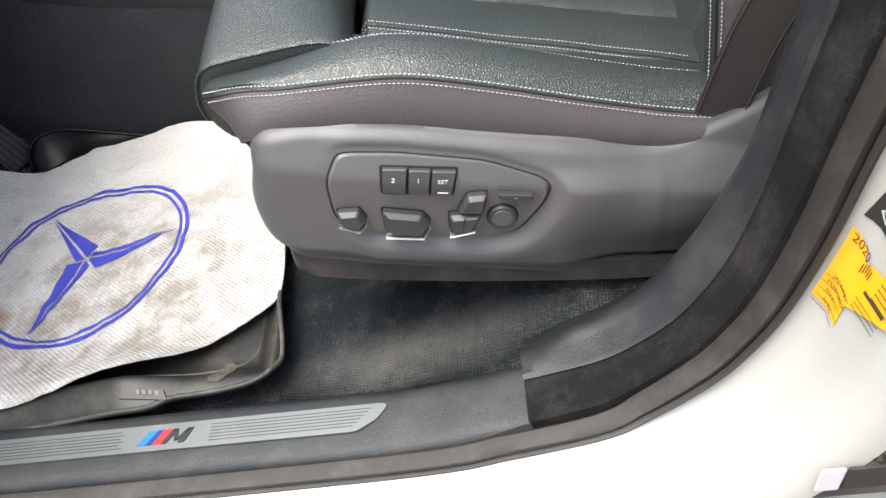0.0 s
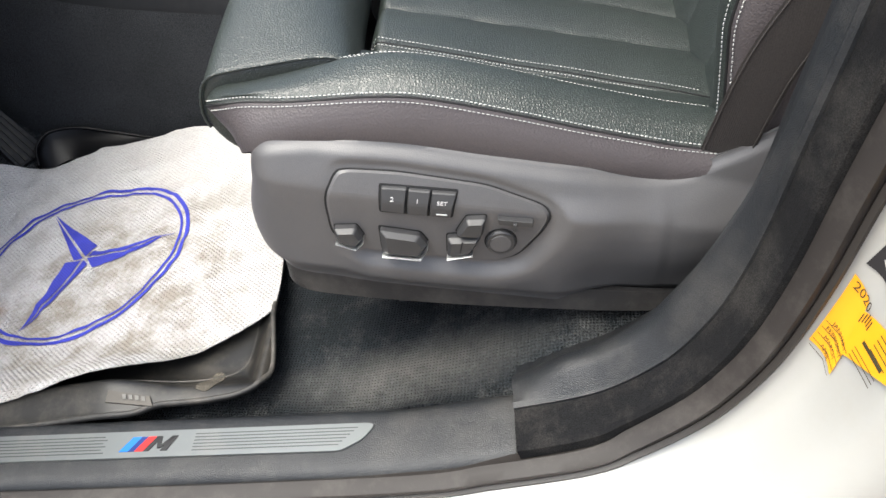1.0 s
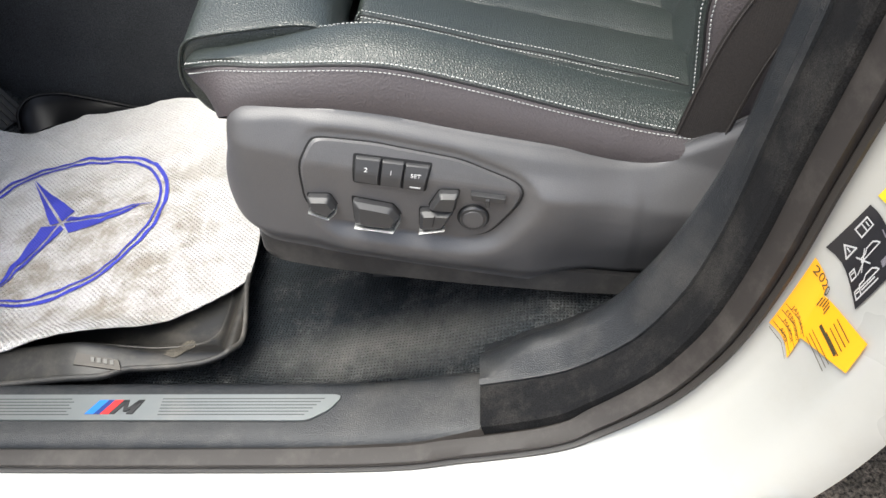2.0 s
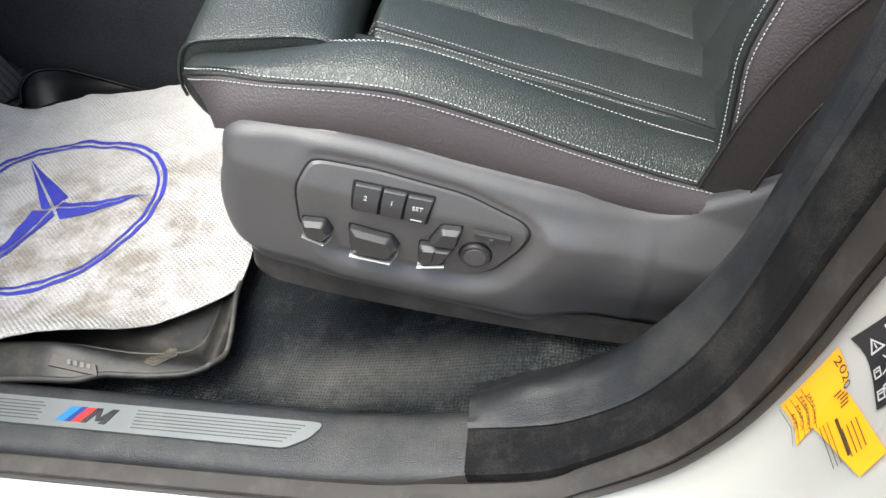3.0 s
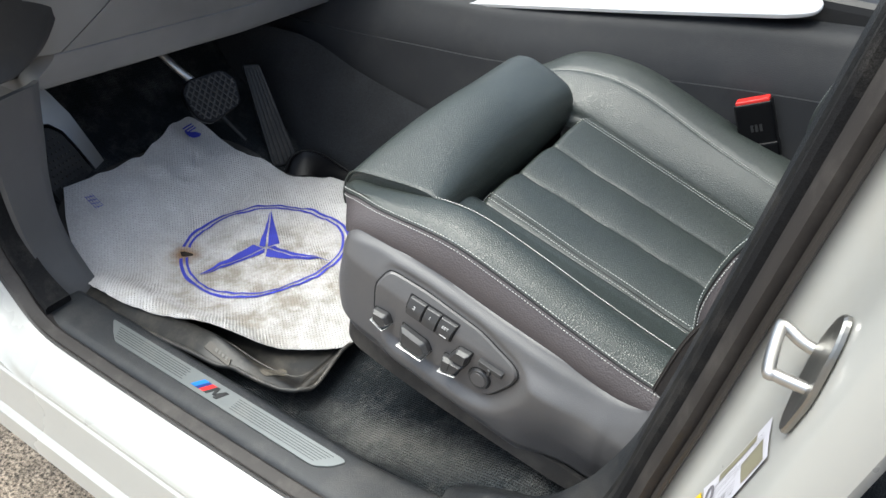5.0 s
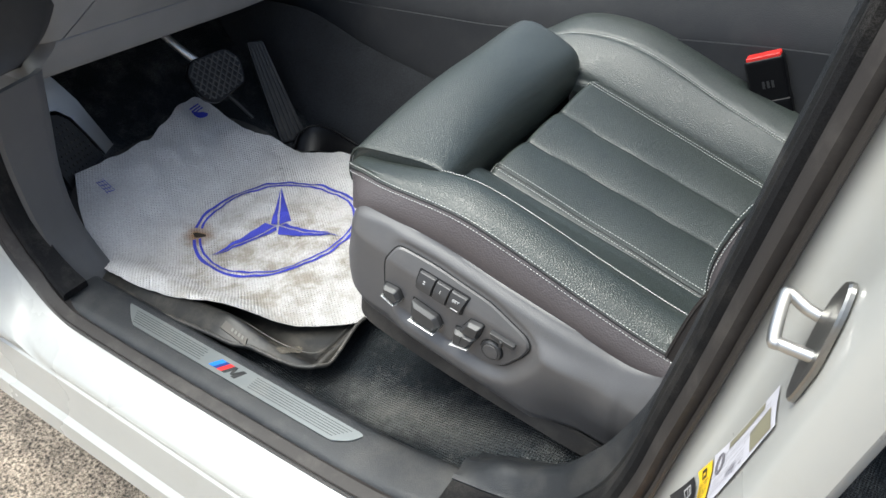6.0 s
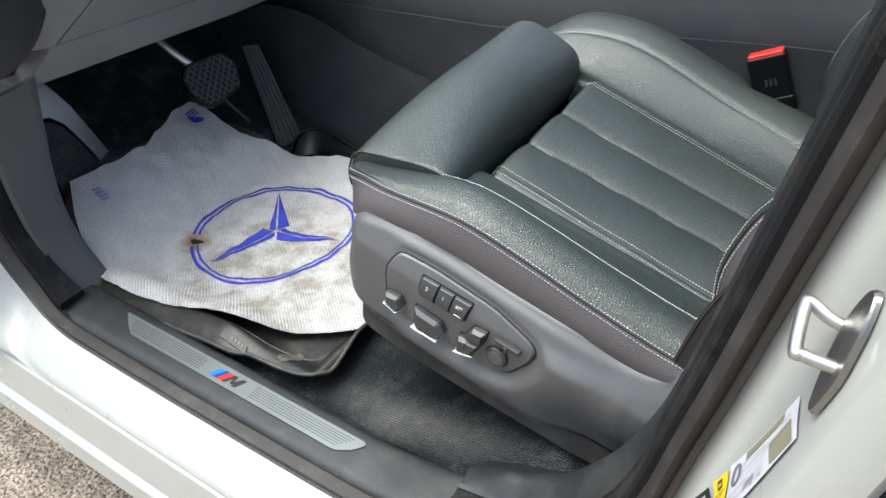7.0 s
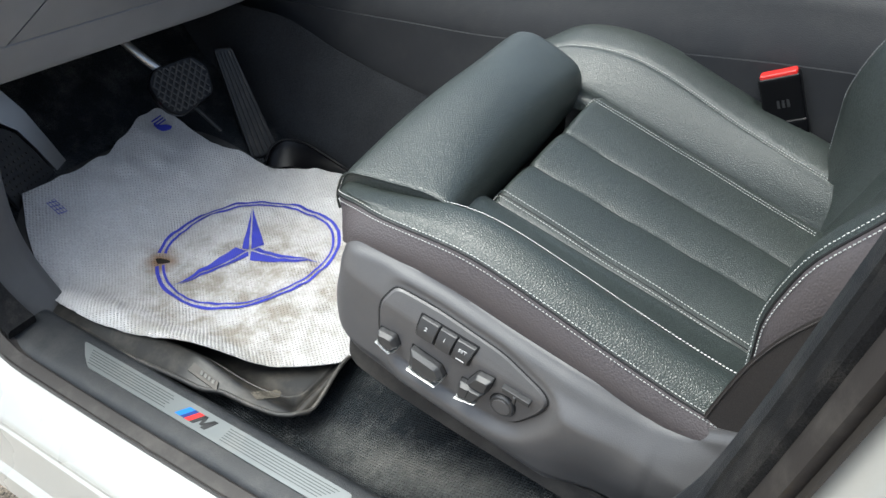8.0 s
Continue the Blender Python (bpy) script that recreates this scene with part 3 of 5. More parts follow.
seam_line = [(lerp(0.172, 0.158, k / 20), lerp(0.80, 0.752, k / 20)) for k in range(21)]
carpet_seam = tube("carpet_seam", [(x, y, floor_base(x, y) - 0.0118) for x, y in seam_line], 0.0016, M_velvet)
tagged(carpet_seam, "dark seam between two pieces of floor carpet", "carpet", kind="structure")
mat = thing("floor_mat", (-0.5, 0.9, 0.45), "dirty black rubber floor mat with a raised rim", "floor mat")
MAT_OUT = [(-0.80, 0.672), (-0.66, 0.640), (-0.50, 0.634), (-0.40, 0.634), (-0.335, 0.637), (-0.295, 0.652), (-0.24, 0.657), (-0.205, 0.664), (-0.182, 0.682), (-0.178, 0.72), (-0.20, 0.84), (-0.22, 1.16), (-0.30, 1.24), (-0.62, 1.22), (-0.72, 1.20), (-0.86, 1.10), (-0.88, 0.80)]


def disc_sheet(name, outline, height, material_, parent, thick, nr, na, smooth_n=8, label="", wave=0.0):
    """A sheet filled from its middle to an outline in plan, lying at height(x, y)."""
    loop = along(outline + [outline[0]], smooth_n * len(outline))[:-1] if smooth_n else outline
    cx, cy = sum(p[0] for p in loop) / len(loop), sum(p[1] for p in loop) / len(loop)
    n = len(loop)
    verts, faces = [(cx, cy, height(cx, cy))], []
    for r in range(1, nr + 1):
        k = (r / nr) ** 0.85
        for x, y in loop:
            a, b = cx + (x - cx) * k, cy + (y - cy) * k
            verts.append((a, b, height(a, b)))
    m = len(verts)
    faces += [(0, 1 + i, 1 + (i + 1) % n) for i in range(n)]
    for r in range(nr - 1):
        for i in range(n):
            a, b = 1 + r * n + i, 1 + r * n + (i + 1) % n
            faces.append((a, a + n, b + n, b))
    top = len(faces)
    verts += [(x, y, z - thick) for x, y, z in verts[:m]]
    faces += [tuple(m + q for q in reversed(fc)) for fc in faces[:top]]
    o = 1 + (nr - 1) * n
    faces += [(o + i, o + (i + 1) % n, m + o + (i + 1) % n, m + o + i) for i in range(n)]
    me = mesh_of(name, verts, faces, material_)
    me.set_sharp_from_angle(angle=radians(60))
    return put(name, me, parent, label)


disc_sheet("tray", MAT_OUT, tray_z, M_mat, mat, 0.006, 70, 0)
RIM = along(MAT_OUT[1:11], 120)
tube("rim_lip", [(x, y + 0.0015, tray_z(x, y) - 0.0005) for x, y in RIM], 0.0032, M_mat_lip, mat)
PAN = [(-0.60, 0.690), (-0.45, 0.688), (-0.335, 0.690), (-0.255, 0.700), (-0.222, 0.716), (-0.214, 0.745), (-0.216, 0.80)]
tube("pan_edge", [(x, y, floor_base(x, y) + mat_top(x, y) - 0.0003) for x, y in along(PAN, 60)], 0.0018, M_mat_lip, mat)
ear = lambda a, b, h: (a, b, floor_base(a, b) + mat_top(a, b) + 0.0015 + h)
slab("brand_plate", [(-0.358, 0.6480), (-0.304, 0.6470), (-0.309, 0.6580), (-0.356, 0.6600)], ear, 0.002, M_tag, mat, bevel=0.0005, label="small dull metal tag")
for k in range(4):
    xa = -0.338 + 0.007 * k
    slab("tag_bar", [(xa, 0.6515), (xa + 0.004, 0.6515), (xa + 0.003, 0.6565), (xa - 0.001, 0.6565)], lambda a, b, h: ear(a, b, h + 0.0021), 0.0004, M_tag_ink, mat)

CURL = [(-0.712, 1.200, 0.466), (-0.724, 1.235, 0.482), (-0.712, 1.268, 0.490), (-0.670, 1.284, 0.486), (-0.62, 1.287, 0.472), (-0.56, 1.286, 0.456), (-0.50, 1.280, 0.444)]


def curl_at(u, v):
    """The mat's far edge, curled up against the tunnel."""
    x, y, z = along(CURL, 40)[round(u * 40)]
    return (lerp(x, x + 0.020 * (1 - sstep(-0.72, -0.66, x)), v), y - 0.040 * v, lerp(z, 0.447, v ** 0.7))


grid("far_rim", curl_at, 40, 8, M_gloss_black, mat, back=(0, 0.004, -0.004))
tube("far_lip", along(CURL, 40), 0.0030, M_gloss_black, mat)
disc_sheet("mud_patch", [(-0.262, 0.672), (-0.246, 0.668), (-0.236, 0.684), (-0.240, 0.706), (-0.252, 0.712), (-0.258, 0.694)], lambda x, y: tray_z(x, y) + 0.0012, M_mud, mat, 0.0008, 5, 0, smooth_n=4, label="dried tan mud patch")

# ---- paper mat ----
TOWEL = [(-0.880, 0.767), (-0.874, 0.850), (-0.866, 0.922), (-0.888, 1.010), (-0.905, 1.105), (-0.800, 1.135), (-0.745, 1.182), (-0.655, 1.212), (-0.560, 1.262), (-0.420, 1.270), (-0.290, 1.140), (-0.215, 0.960),
         (-0.192, 0.815), (-0.228, 0.768), (-0.320, 0.708), (-0.395, 0.678), (-0.480, 0.660), (-0.570, 0.645), (-0.690, 0.664), (-0.800, 0.712)]


def towel_z(x, y):
    z = floor_base(x, y) + mat_top(x, max(y, 0.668), 0.055) + 0.004
    z += 0.010 * sstep(-0.5, -0.3, x) * sstep(0.72, 0.8, y)
    w = noise.noise((x * 9, y * 9, 3)) * 0.006 + noise.noise((x * 26, y * 21, 5)) * 0.0042 + noise.noise((x * 55, y * 42, 8)) * 0.0022
    w += 0.007 * (0.35 - abs(noise.noise((x * 11 + y * 5, y * 13, 9)))) + 0.0045 * (0.3 - abs(noise.noise((x * 21 - y * 9, y * 17 + x * 6, 12))))
    fold = 0.006 * math.exp(-(((y - 0.918 - 0.6 * (x + 0.87)) / 0.016) ** 2)) * sstep(-0.72, -0.84, x)
    for at, tall in ((0.915, 0.007), (0.985, 0.006), (0.855, 0.004)):
        fold += tall * math.exp(-(((y - at + 0.36 * (x + 0.72)) / 0.017) ** 2)) * sstep(-0.64, -0.78, x)
    return z + max(w, -0.002) + 0.003 + fold


towel = thing("paper_floor_mat", (-0.55, 0.93, 0.46), "crumpled white paper floor cover with a blue star print, stained brown", "floor mat")
disc_sheet("sheet", TOWEL, towel_z, M_paper, towel, 0.0012, 72, 0, smooth_n=12)
SC, ROT = (-0.524, 0.947), radians(11)


def printed(name, poly_pts, label=""):
    """A flat printed figure given as strips of quads in polar places about the star's middle."""
    verts, faces, m = [], [], 6
    for strip in poly_pts:
        k = len(verts)
        for a, b in strip:
            for q in range(m + 1):
                x, y = lerp(a[0], b[0], q / m), lerp(a[1], b[1], q / m)
                verts.append((x, y, towel_z(x, y) + 0.0016))
        w = m + 1
        faces += [(k + w * i + q, k + w * i + q + 1, k + w * (i + 1) + q + 1, k + w * (i + 1) + q) for i in range(len(strip) - 1) for q in range(m)]
    return put(name, mesh_of(name, verts, faces, M_print), towel, label)


def polar(r, a):
    wob = 1 + 0.006 * noise.noise((math.cos(a) * 3, math.sin(a) * 3, 7))
    return (SC[0] + r * wob * math.cos(a), SC[1] + r * wob * math.sin(a))


for ra, rb in ((0.1505, 0.1550), (0.1605, 0.1668)):
    run = [(polar(ra, 2 * math.pi * k / 180), polar(rb, 2 * math.pi * k / 180)) for k in range(181)]
    near_hole = [k for k, (p, q) in enumerate(run) if math.hypot(p[0] - HOLE[0], p[1] - HOLE[1]) < 0.019]
    printed("printed_ring", [run[: near_hole[0]], run[near_hole[-1] :]])
for k in range(3):
    a = ROT + k * 2 * math.pi / 3
    tip = polar(0.1495, a)
    for s, inner in ((1, 0.030), (-1, 0.030)):
        root = polar(inner, a + s * radians(58))
        e0, e1 = polar(0.143, a + s * 0.006), polar(0.005, a + s * 0.5)
        strip = []
        for q in range(37):
            t = q / 36
            strip.append(((lerp(e1[0], e0[0], t), lerp(e1[1], e0[1], t)), (lerp(root[0], tip[0], t), lerp(root[1], tip[1], t))))
        if s == 1:
            strip = [(a_, (lerp(a_[0], b_[0], 0.52), lerp(a_[1], b_[1], 0.52))) for a_, b_ in strip]
        printed("printed_star_arm", [strip])
arc = lambda cx, cy, ra, rb, a0, a1, n=16: [((cx + ra * math.cos(lerp(a0, a1, k / n)), cy + ra * math.sin(lerp(a0, a1, k / n))), (cx + rb * math.cos(lerp(a0, a1, k / n)), cy + rb * math.sin(lerp(a0, a1, k / n)))) for k in range(n + 1)]
printed("printed_stamp", [arc(-0.872, 1.083, 0.0005, 0.017, radians(-135), radians(45))])
for k in range(3):
    printed("printed_stamp_bar", [[((-0.890 + 0.006 * k, 1.070), (-0.887 + 0.006 * k, 1.070)), ((-0.890 + 0.006 * k, 1.096), (-0.887 + 0.006 * k, 1.096))]])
for k in range(4):
    xa = -0.845 + 0.008 * k
    printed("faint_stamp_bar", [[((xa, 0.785), (xa + 0.0012, 0.785)), ((xa + 0.004, 0.800), (xa + 0.0052, 0.800))]])
    ya = 0.785 + 0.005 * k
    printed("faint_stamp_bar", [[((-0.846, ya), (-0.846, ya + 0.0010)), ((-0.816, ya + 0.001), (-0.816, ya + 0.002))]])
disc_sheet("burn_hole", [(HOLE[0] - 0.010, HOLE[1] - 0.002), (HOLE[0] + 0.002, HOLE[1] - 0.007), (HOLE[0] + 0.016, HOLE[1] + 0.004), (HOLE[0] + 0.012, HOLE[1] + 0.010), (HOLE[0] - 0.002, HOLE[1] + 0.006)], lambda x, y: towel_z(x, y) + 0.0012, M_scorch, towel, 0.001, 4, 0, smooth_n=4, label="small scorched hole")

# ---- driver's seat ----
seat = thing("driver_seat", (0.1, 1.05, 0.45), "black grained leather car seat with grey double stitching", "car seat")
YC = 1.07


def z0(x):
    return 0.792 - 0.26 * x


EDGE_Z = [(-0.178, 0.801), (-0.172, 0.811), (-0.155, 0.822), (-0.12, 0.832), (-0.08, 0.835), (0.0, 0.836), (0.05, 0.830), (0.126, 0.807), (0.2, 0.781), (0.3, 0.750), (0.45, 0.719)]
EDGE_Y = [(-0.178, 0.800), (-0.170, 0.784), (-0.155, 0.769), (-0.13, 0.757), (-0.08, 0.743), (0.0, 0.738), (0.2, 0.738), (0.45, 0.742)]


def edge(x):
    return curve_at(EDGE_Y, x), curve_at(EDGE_Z, x)


def bolster_at(u, v):
    """Left bolster: v from the insert's seam to the outer seam."""
    x = lerp(-0.178, 0.42, u)
    ye, ze = edge(x)
    zi = min(z0(x), 0.80)
    g = sstep(-0.13, 0.03, x)
    pts = [(0.902, zi - 0.008), (0.888, zi + 0.001), (0.868, zi + 0.006 + 0.006 * g * sstep(0.1, -0.05, x)), (0.832, lerp(zi, ze, 0.50) + lerp(-0.008, 0.002, g)), (0.790, ze + lerp(-0.003, 0.012, g)), (0.758, ze + lerp(0.003, 0.011, g)), (ye + 0.004, ze + 0.001), (ye, ze - 0.003)]
    if x < -0.11:
        k = sstep(-0.11, -0.178, x)
        pts = [(y if i > 5 else lerp(y, max(y, ye + 0.012 * (7 - i)), k), lerp(z, ze + 0.001 * (7 - i), k * 0.8)) for i, (y, z) in enumerate(pts)]
    y, z = along(pts, 28)[round(v * 28)]
    return (x, y, z)


grid("left_bolster", bolster_at, 70, 28, M_leather, seat, back=(0, 0.01, -0.02))


def right_edge(x):
    return curve_at([(-0.166, 1.284), (-0.14, 1.310), (-0.09, 1.324), (-0.02, 1.330), (0.1, 1.316), (0.3, 1.274), (0.45, 1.250)], x), curve_at([(-0.166, 0.812), (-0.12, 0.828), (-0.03, 0.834), (0.05, 0.824), (0.2, 0.780), (0.45, 0.722)], x)


def right_bolster_at(u, v):
    x = lerp(-0.166, 0.42, u)
    ye, ze = right_edge(x)
    zi, yi = min(z0(x), 0.80), 1.252 - 0.10 * max(x, 0)
    k = sstep(-0.09, -0.166, x)
    pts = [(yi - 0.002, zi - 0.014), (yi + 0.004, zi + 0.001), (lerp(yi, ye, 0.32), lerp(zi, ze, 0.55)), (lerp(yi, ye, 0.64), lerp(zi, ze, 0.92) + 0.003), (ye - 0.012, ze + 0.005), (ye, ze - 0.003), (ye + 0.014, ze + 0.006), (ye + 0.055, ze + 0.014), (ye + 0.095, ze + 0.007), (ye + 0.118, ze - 0.026), (ye + 0.122, ze - 0.075), (ye + 0.105, ze - 0.15)]
    y, z = along(pts, 660)[round(v * 660)]
    return (x, y, z - 0.012 * k)


grid("right_bolster", right_bolster_at, 60, 66, M_leather, seat, back=(0, -0.01, -0.02))


def channel(y, x):
    marks = [0.897, 1.006, 1.114 - 0.05 * x, 1.253 - 0.10 * x]
    for a, b in zip(marks, marks[1:]):
        if y <= b or b == marks[-1]:
            t = min(max((y - a) / (b - a), 0), 1)
            return (math.sin(math.pi * t)) ** 0.5
    return 0.0


def insert_at(u, v):
    x = lerp(-0.050, 0.40, u)
    yr = 1.254 - 0.10 * x
    y = lerp(0.897, yr, v)
    z = min(z0(x), 0.799) - 0.008 + 0.010 * channel(y, x)
    z -= 15 * max(0.0, -0.012 - x) ** 1.5
    z += 0.002 * noise.noise((x * 12, y * 12, 2))
    return (x, y, z)


grid("cushion_insert", insert_at, 80, 108, M_leather, seat, back=(0, 0, -0.02))

# thigh support: its section at the outer end, in the middle and at the inner end
PAD_OUT = [(-0.130, 0.735), (-0.165, 0.750), (-0.183, 0.785), (-0.177, 0.818), (-0.163, 0.834), (-0.135, 0.839), (-0.100, 0.842), (-0.062, 0.845), (-0.034, 0.843), (-0.019, 0.832), (-0.016, 0.805), (-0.024, 0.765), (-0.070, 0.735)]
PAD_MID = [(-0.130, 0.735), (-0.170, 0.748), (-0.187, 0.790), (-0.184, 0.830), (-0.166, 0.860), (-0.138, 0.873), (-0.105, 0.8735), (-0.074, 0.864), (-0.050, 0.845), (-0.037, 0.818), (-0.036, 0.790), (-0.046, 0.755), (-0.080, 0.735)]
PAD_IN = [(-0.130, 0.735), (-0.168, 0.748), (-0.186, 0.790), (-0.183, 0.836), (-0.168, 0.863), (-0.142, 0.869), (-0.112, 0.861), (-0.078, 0.847), (-0.056, 0.833), (-0.046, 0.812), (-0.047, 0.785), (-0.056, 0.755), (-0.085, 0.735)]


def pad_section(y, k):
    w = curve_at([(0.79, 0.0), (0.80, 0.03), (0.86, 0.42), (0.94, 0.80), (1.03, 1.0), (1.12, 1.0), (1.24, 1.0), (1.26, 1.0)], y)
    e = sstep(1.06, 1.24, y)
    pts = [(lerp(lerp(a[0], b[0], w), c[0], e), lerp(lerp(a[1], b[1], w), c[1], e)) for a, b, c in zip(PAD_OUT, PAD_MID, PAD_IN)]
    return [(-0.10 + (x + 0.10) * k, y, 0.79 + (z - 0.79) * k) for x, z in along(pts + [pts[0]], 52)[:-1]]


PAD_RINGS = [(0.7975, 0.80), (0.7975, 0.93), (0.799, 0.975), (0.803, 0.99), (0.812, 1.0)] + [(0.83 + 0.02 * k, 1.0) for k in range(20)] + [(1.226, 1.0), (1.238, 0.996), (1.247, 0.985), (1.253, 0.96), (1.255, 0.90)]
loft("thigh_support", [pad_section(y, k) for y, k in PAD_RINGS], M_leather, seat, sharp=80)
tube("piping", [(x - 0.0012 if x < -0.15 else x, y - 0.0008, z + 0.0008) for x, y, z in pad_section(0.7975, 0.975)[7:40]], 0.0017, M_leather, seat)

TOP = [(-0.135, 0.776), (-0.126, 0.793), (-0.113, 0.801), (-0.072, 0.8035), (-0.03, 0.799), (0.03, 0.788), (0.10, 0.769), (0.18, 0.749), (0.2527, 0.7315), (0.289, 0.7310), (0.33, 0.747), (0.366, 0.766), (0.42, 0.793)]
BOT = [(-0.150, 0.690), (-0.141, 0.668), (-0.125, 0.648), (-0.105, 0.640), (-0.063, 0.632), (0.054, 0.606), (0.173, 0.580), (0.30, 0.562), (0.42, 0.55)]


def side_at(u, v):
    """Leather flank between the outer seam and the trim."""
    x = lerp(-0.178, 0.40, u)
    ye, ze = edge(x)
    k = sstep(-0.11, -0.178, x)
    zb = lerp(min(curve_at(TOP, max(x, -0.106)), 0.806 if x < 0 else 1), 0.762, k) - 0.010
    if x > 0.26:
        zb = 0.712
    xb, yb = lerp(x, -0.130, k), lerp(0.726, 0.780, k)
    t = v
    bulge = 0.006 * math.sin(math.pi * t)
    return (lerp(x, xb, t), lerp(ye, yb, t) - bulge - 0.0005, lerp(ze - 0.002, zb, t))


grid("side_panel", side_at, 70, 12, M_leather_side, seat, back=(0, 0.02, -0.004))


def apron_at(u, v):
    y = lerp(0.775, 1.34, u)
    x, z = along([(-0.150, 0.765), (-0.132, 0.745), (-0.118, 0.70), (-0.115, 0.64), (-0.10, 0.58)], 12)[round(v * 12)]
    return (x, y, z)


grid("front_apron", apron_at, 20, 12, M_leather_side, seat, back=(0.02, 0, 0))

# trim shell with the switches
def lean_back(x, z):
    """The trim's upper shoulder leans away above a crease."""
    d = z - (0.7480 - 0.222 * x)
    return 0.45 * (d + math.sqrt(d * d + 0.000016)) * 0.5 if d > -0.02 else 0.0


def folded(x, z):
    """The height of a place of the flat switch field once it is folded back."""
    zz = z
    for _ in range(12):
        zz = z - 0.95 * lean_back(x, zz)
    return zz


def shoulder(ob):
    """Folds a flat piece of the switch field over the crease."""
    bm = bmesh.new()
    bm.from_mesh(ob.data)
    for o in (-0.004, 0.0, 0.004):
        bmesh.ops.bisect_plane(bm, geom=list(bm.verts) + list(bm.edges) + list(bm.faces), plane_co=(0, 0, 0.748 + o), plane_no=(0.222, 0, 1))
    for v in bm.verts:
        v.co.z = folded(v.co.x, v.co.z)
        v.co.y += lean_back(v.co.x, v.co.z)
    bm.to_mesh(ob.data)
    bm.free()
    return ob


PANEL = [(-0.051, 0.751), (-0.037, 0.783), (-0.028, 0.786), (0.021, 0.778), (0.101, 0.755), (0.153, 0.725), (0.160, 0.711), (0.152, 0.693), (0.127, 0.663), (0.112, 0.658), (0.094, 0.659), (-0.038, 0.688), (-0.053, 0.707)]


HOLLOW = [(a, folded(a, b)) for a, b in rounded(PANEL, 0.012, 3)]


def outside_panel(x, z):
    """The distance of a place from the switch panel's outline, 0 inside it."""
    p, best, odd = Vector((x, z)), 1.0, False
    for (ax, az), (bx_, bz) in zip(HOLLOW, HOLLOW[1:] + HOLLOW[:1]):
        a, d = Vector((ax, az)), Vector((bx_ - ax, bz - az))
        t = min(max((p - a).dot(d) / max(d.length_squared, 1e-12), 0.0), 1.0)
        best = min(best, (p - a - d * t).length)
        if (az > z) != (bz > z) and x < ax + (z - az) / (bz - az) * d.x:
            odd = not odd
    return 0.0 if odd else best


def recess(x, z):
    """The switch panel lies in a hollow: a brow above it, a ledge below and a ramp behind it."""
    if not (-0.14 < x < 0.27):
        return 0.0
    sd = outside_panel(x, z)
    up = sstep(0.012, 0.034, z - (0.724 - 0.222 * (x - 0.045)))
    rear = sstep(0.11, 0.17, x)
    reach, far = lerp(0.022, 0.010, up), lerp(lerp(0.062, 0.036, up), 0.10, rear)
    high = lerp(0.0105, 0.0030, up) * sstep(-0.06, -0.02, x)
    return -high * sstep(0.003, reach, sd) * (1 - 0.85 * sstep(reach + 0.004, far, sd))


PLAN = [(-0.090, 0.860), (-0.118, 0.800), (-0.130, 0.757), (-0.127, 0.728), (-0.108, 0.709), (-0.07, 0.703), (0.0, 0.701), (0.08, 0.700), (0.16, 0.700), (0.25, 0.699), (0.33, 0.698), (0.42, 0.698)]


def trim_at(u, v):
    x, y = along(PLAN, 180)[round(u * 180)]
    w = sstep(0.42, 0.22, u)
    zt, zb = curve_at(TOP, x), curve_at(BOT, lerp(x, min(x, -0.143), 0.0))
    zt, zb = lerp(zt, 0.790, sstep(0.2, 0.05, u)), lerp(zb, 0.668, sstep(0.26, 0.2, u))
    z = lerp(zb, zt, v)
    x += w * curve_at([(0, -0.004), (0.2, -0.013), (0.45, -0.012), (0.75, 0.0), (1, 0.009)], v)
    rear = sstep(0.16, 0.24, x)
    y += min(lean_back(x, z), 0.02) + 0.006 * sstep(0.93, 1.0, v) + 0.010 * sstep(0.16, 0.0, v)
    y += recess(x, z) + 0.0006 * noise.noise((x * 18, z * 18, 4))
    y += rear * (0.020 * sstep(0.55, 0.0, v) - 0.004 * sstep(0.45, 0.7, v) * sstep(1, 0.8, v))
    away = 0.008 * sstep(0.165, 0.26, x) * sstep(0.40, 1.0, v)
    return (x, y + away, z)


grid("side_trim", trim_at, 180, 70, M_plastic, seat, back=(0.004, 0.006, 0))
LIP = [(-0.150, 0.618), (-0.114, 0.612), (-0.06, 0.602), (-0.008, 0.592), (0.082, 0.577), (0.21, 0.560), (0.29, 0.555), (0.42, 0.545)]


def lip_at(u, v):
    x, y = along(PLAN, 60)[round(u * 60)]
    zb, zt = curve_at(LIP, x), curve_at(BOT, x) + 0.014
    yy = y + lerp(0.004, 0.0125, v) + 0.006 * sstep(0.1, 0.0, v)
    return (x + 0.008 * sstep(0.3, 0.1, u), yy, lerp(zb, zt, v))


grid("lower_trim", lip_at, 60, 8, M_plastic_low, seat, back=(0.004, 0.006, 0))
side = lambda a, b, h: (a, 0.7000 - h, b)
grow = lambda poly, k: [(sum(p[0] for p in poly) / len(poly) + (a - sum(p[0] for p in poly) / len(poly)) * k, sum(p[1] for p in poly) / len(poly) + (b - sum(p[1] for p in poly) / len(poly)) * k) for a, b in poly]
shoulder(slab("panel_groove", rounded(grow(PANEL, 1.02), 0.012), side, 0.0012, M_black, seat))
panel = shoulder(slab("switch_panel", rounded(PANEL, 0.012), side, 0.0040, M_plastic, seat, bevel=0.0026))


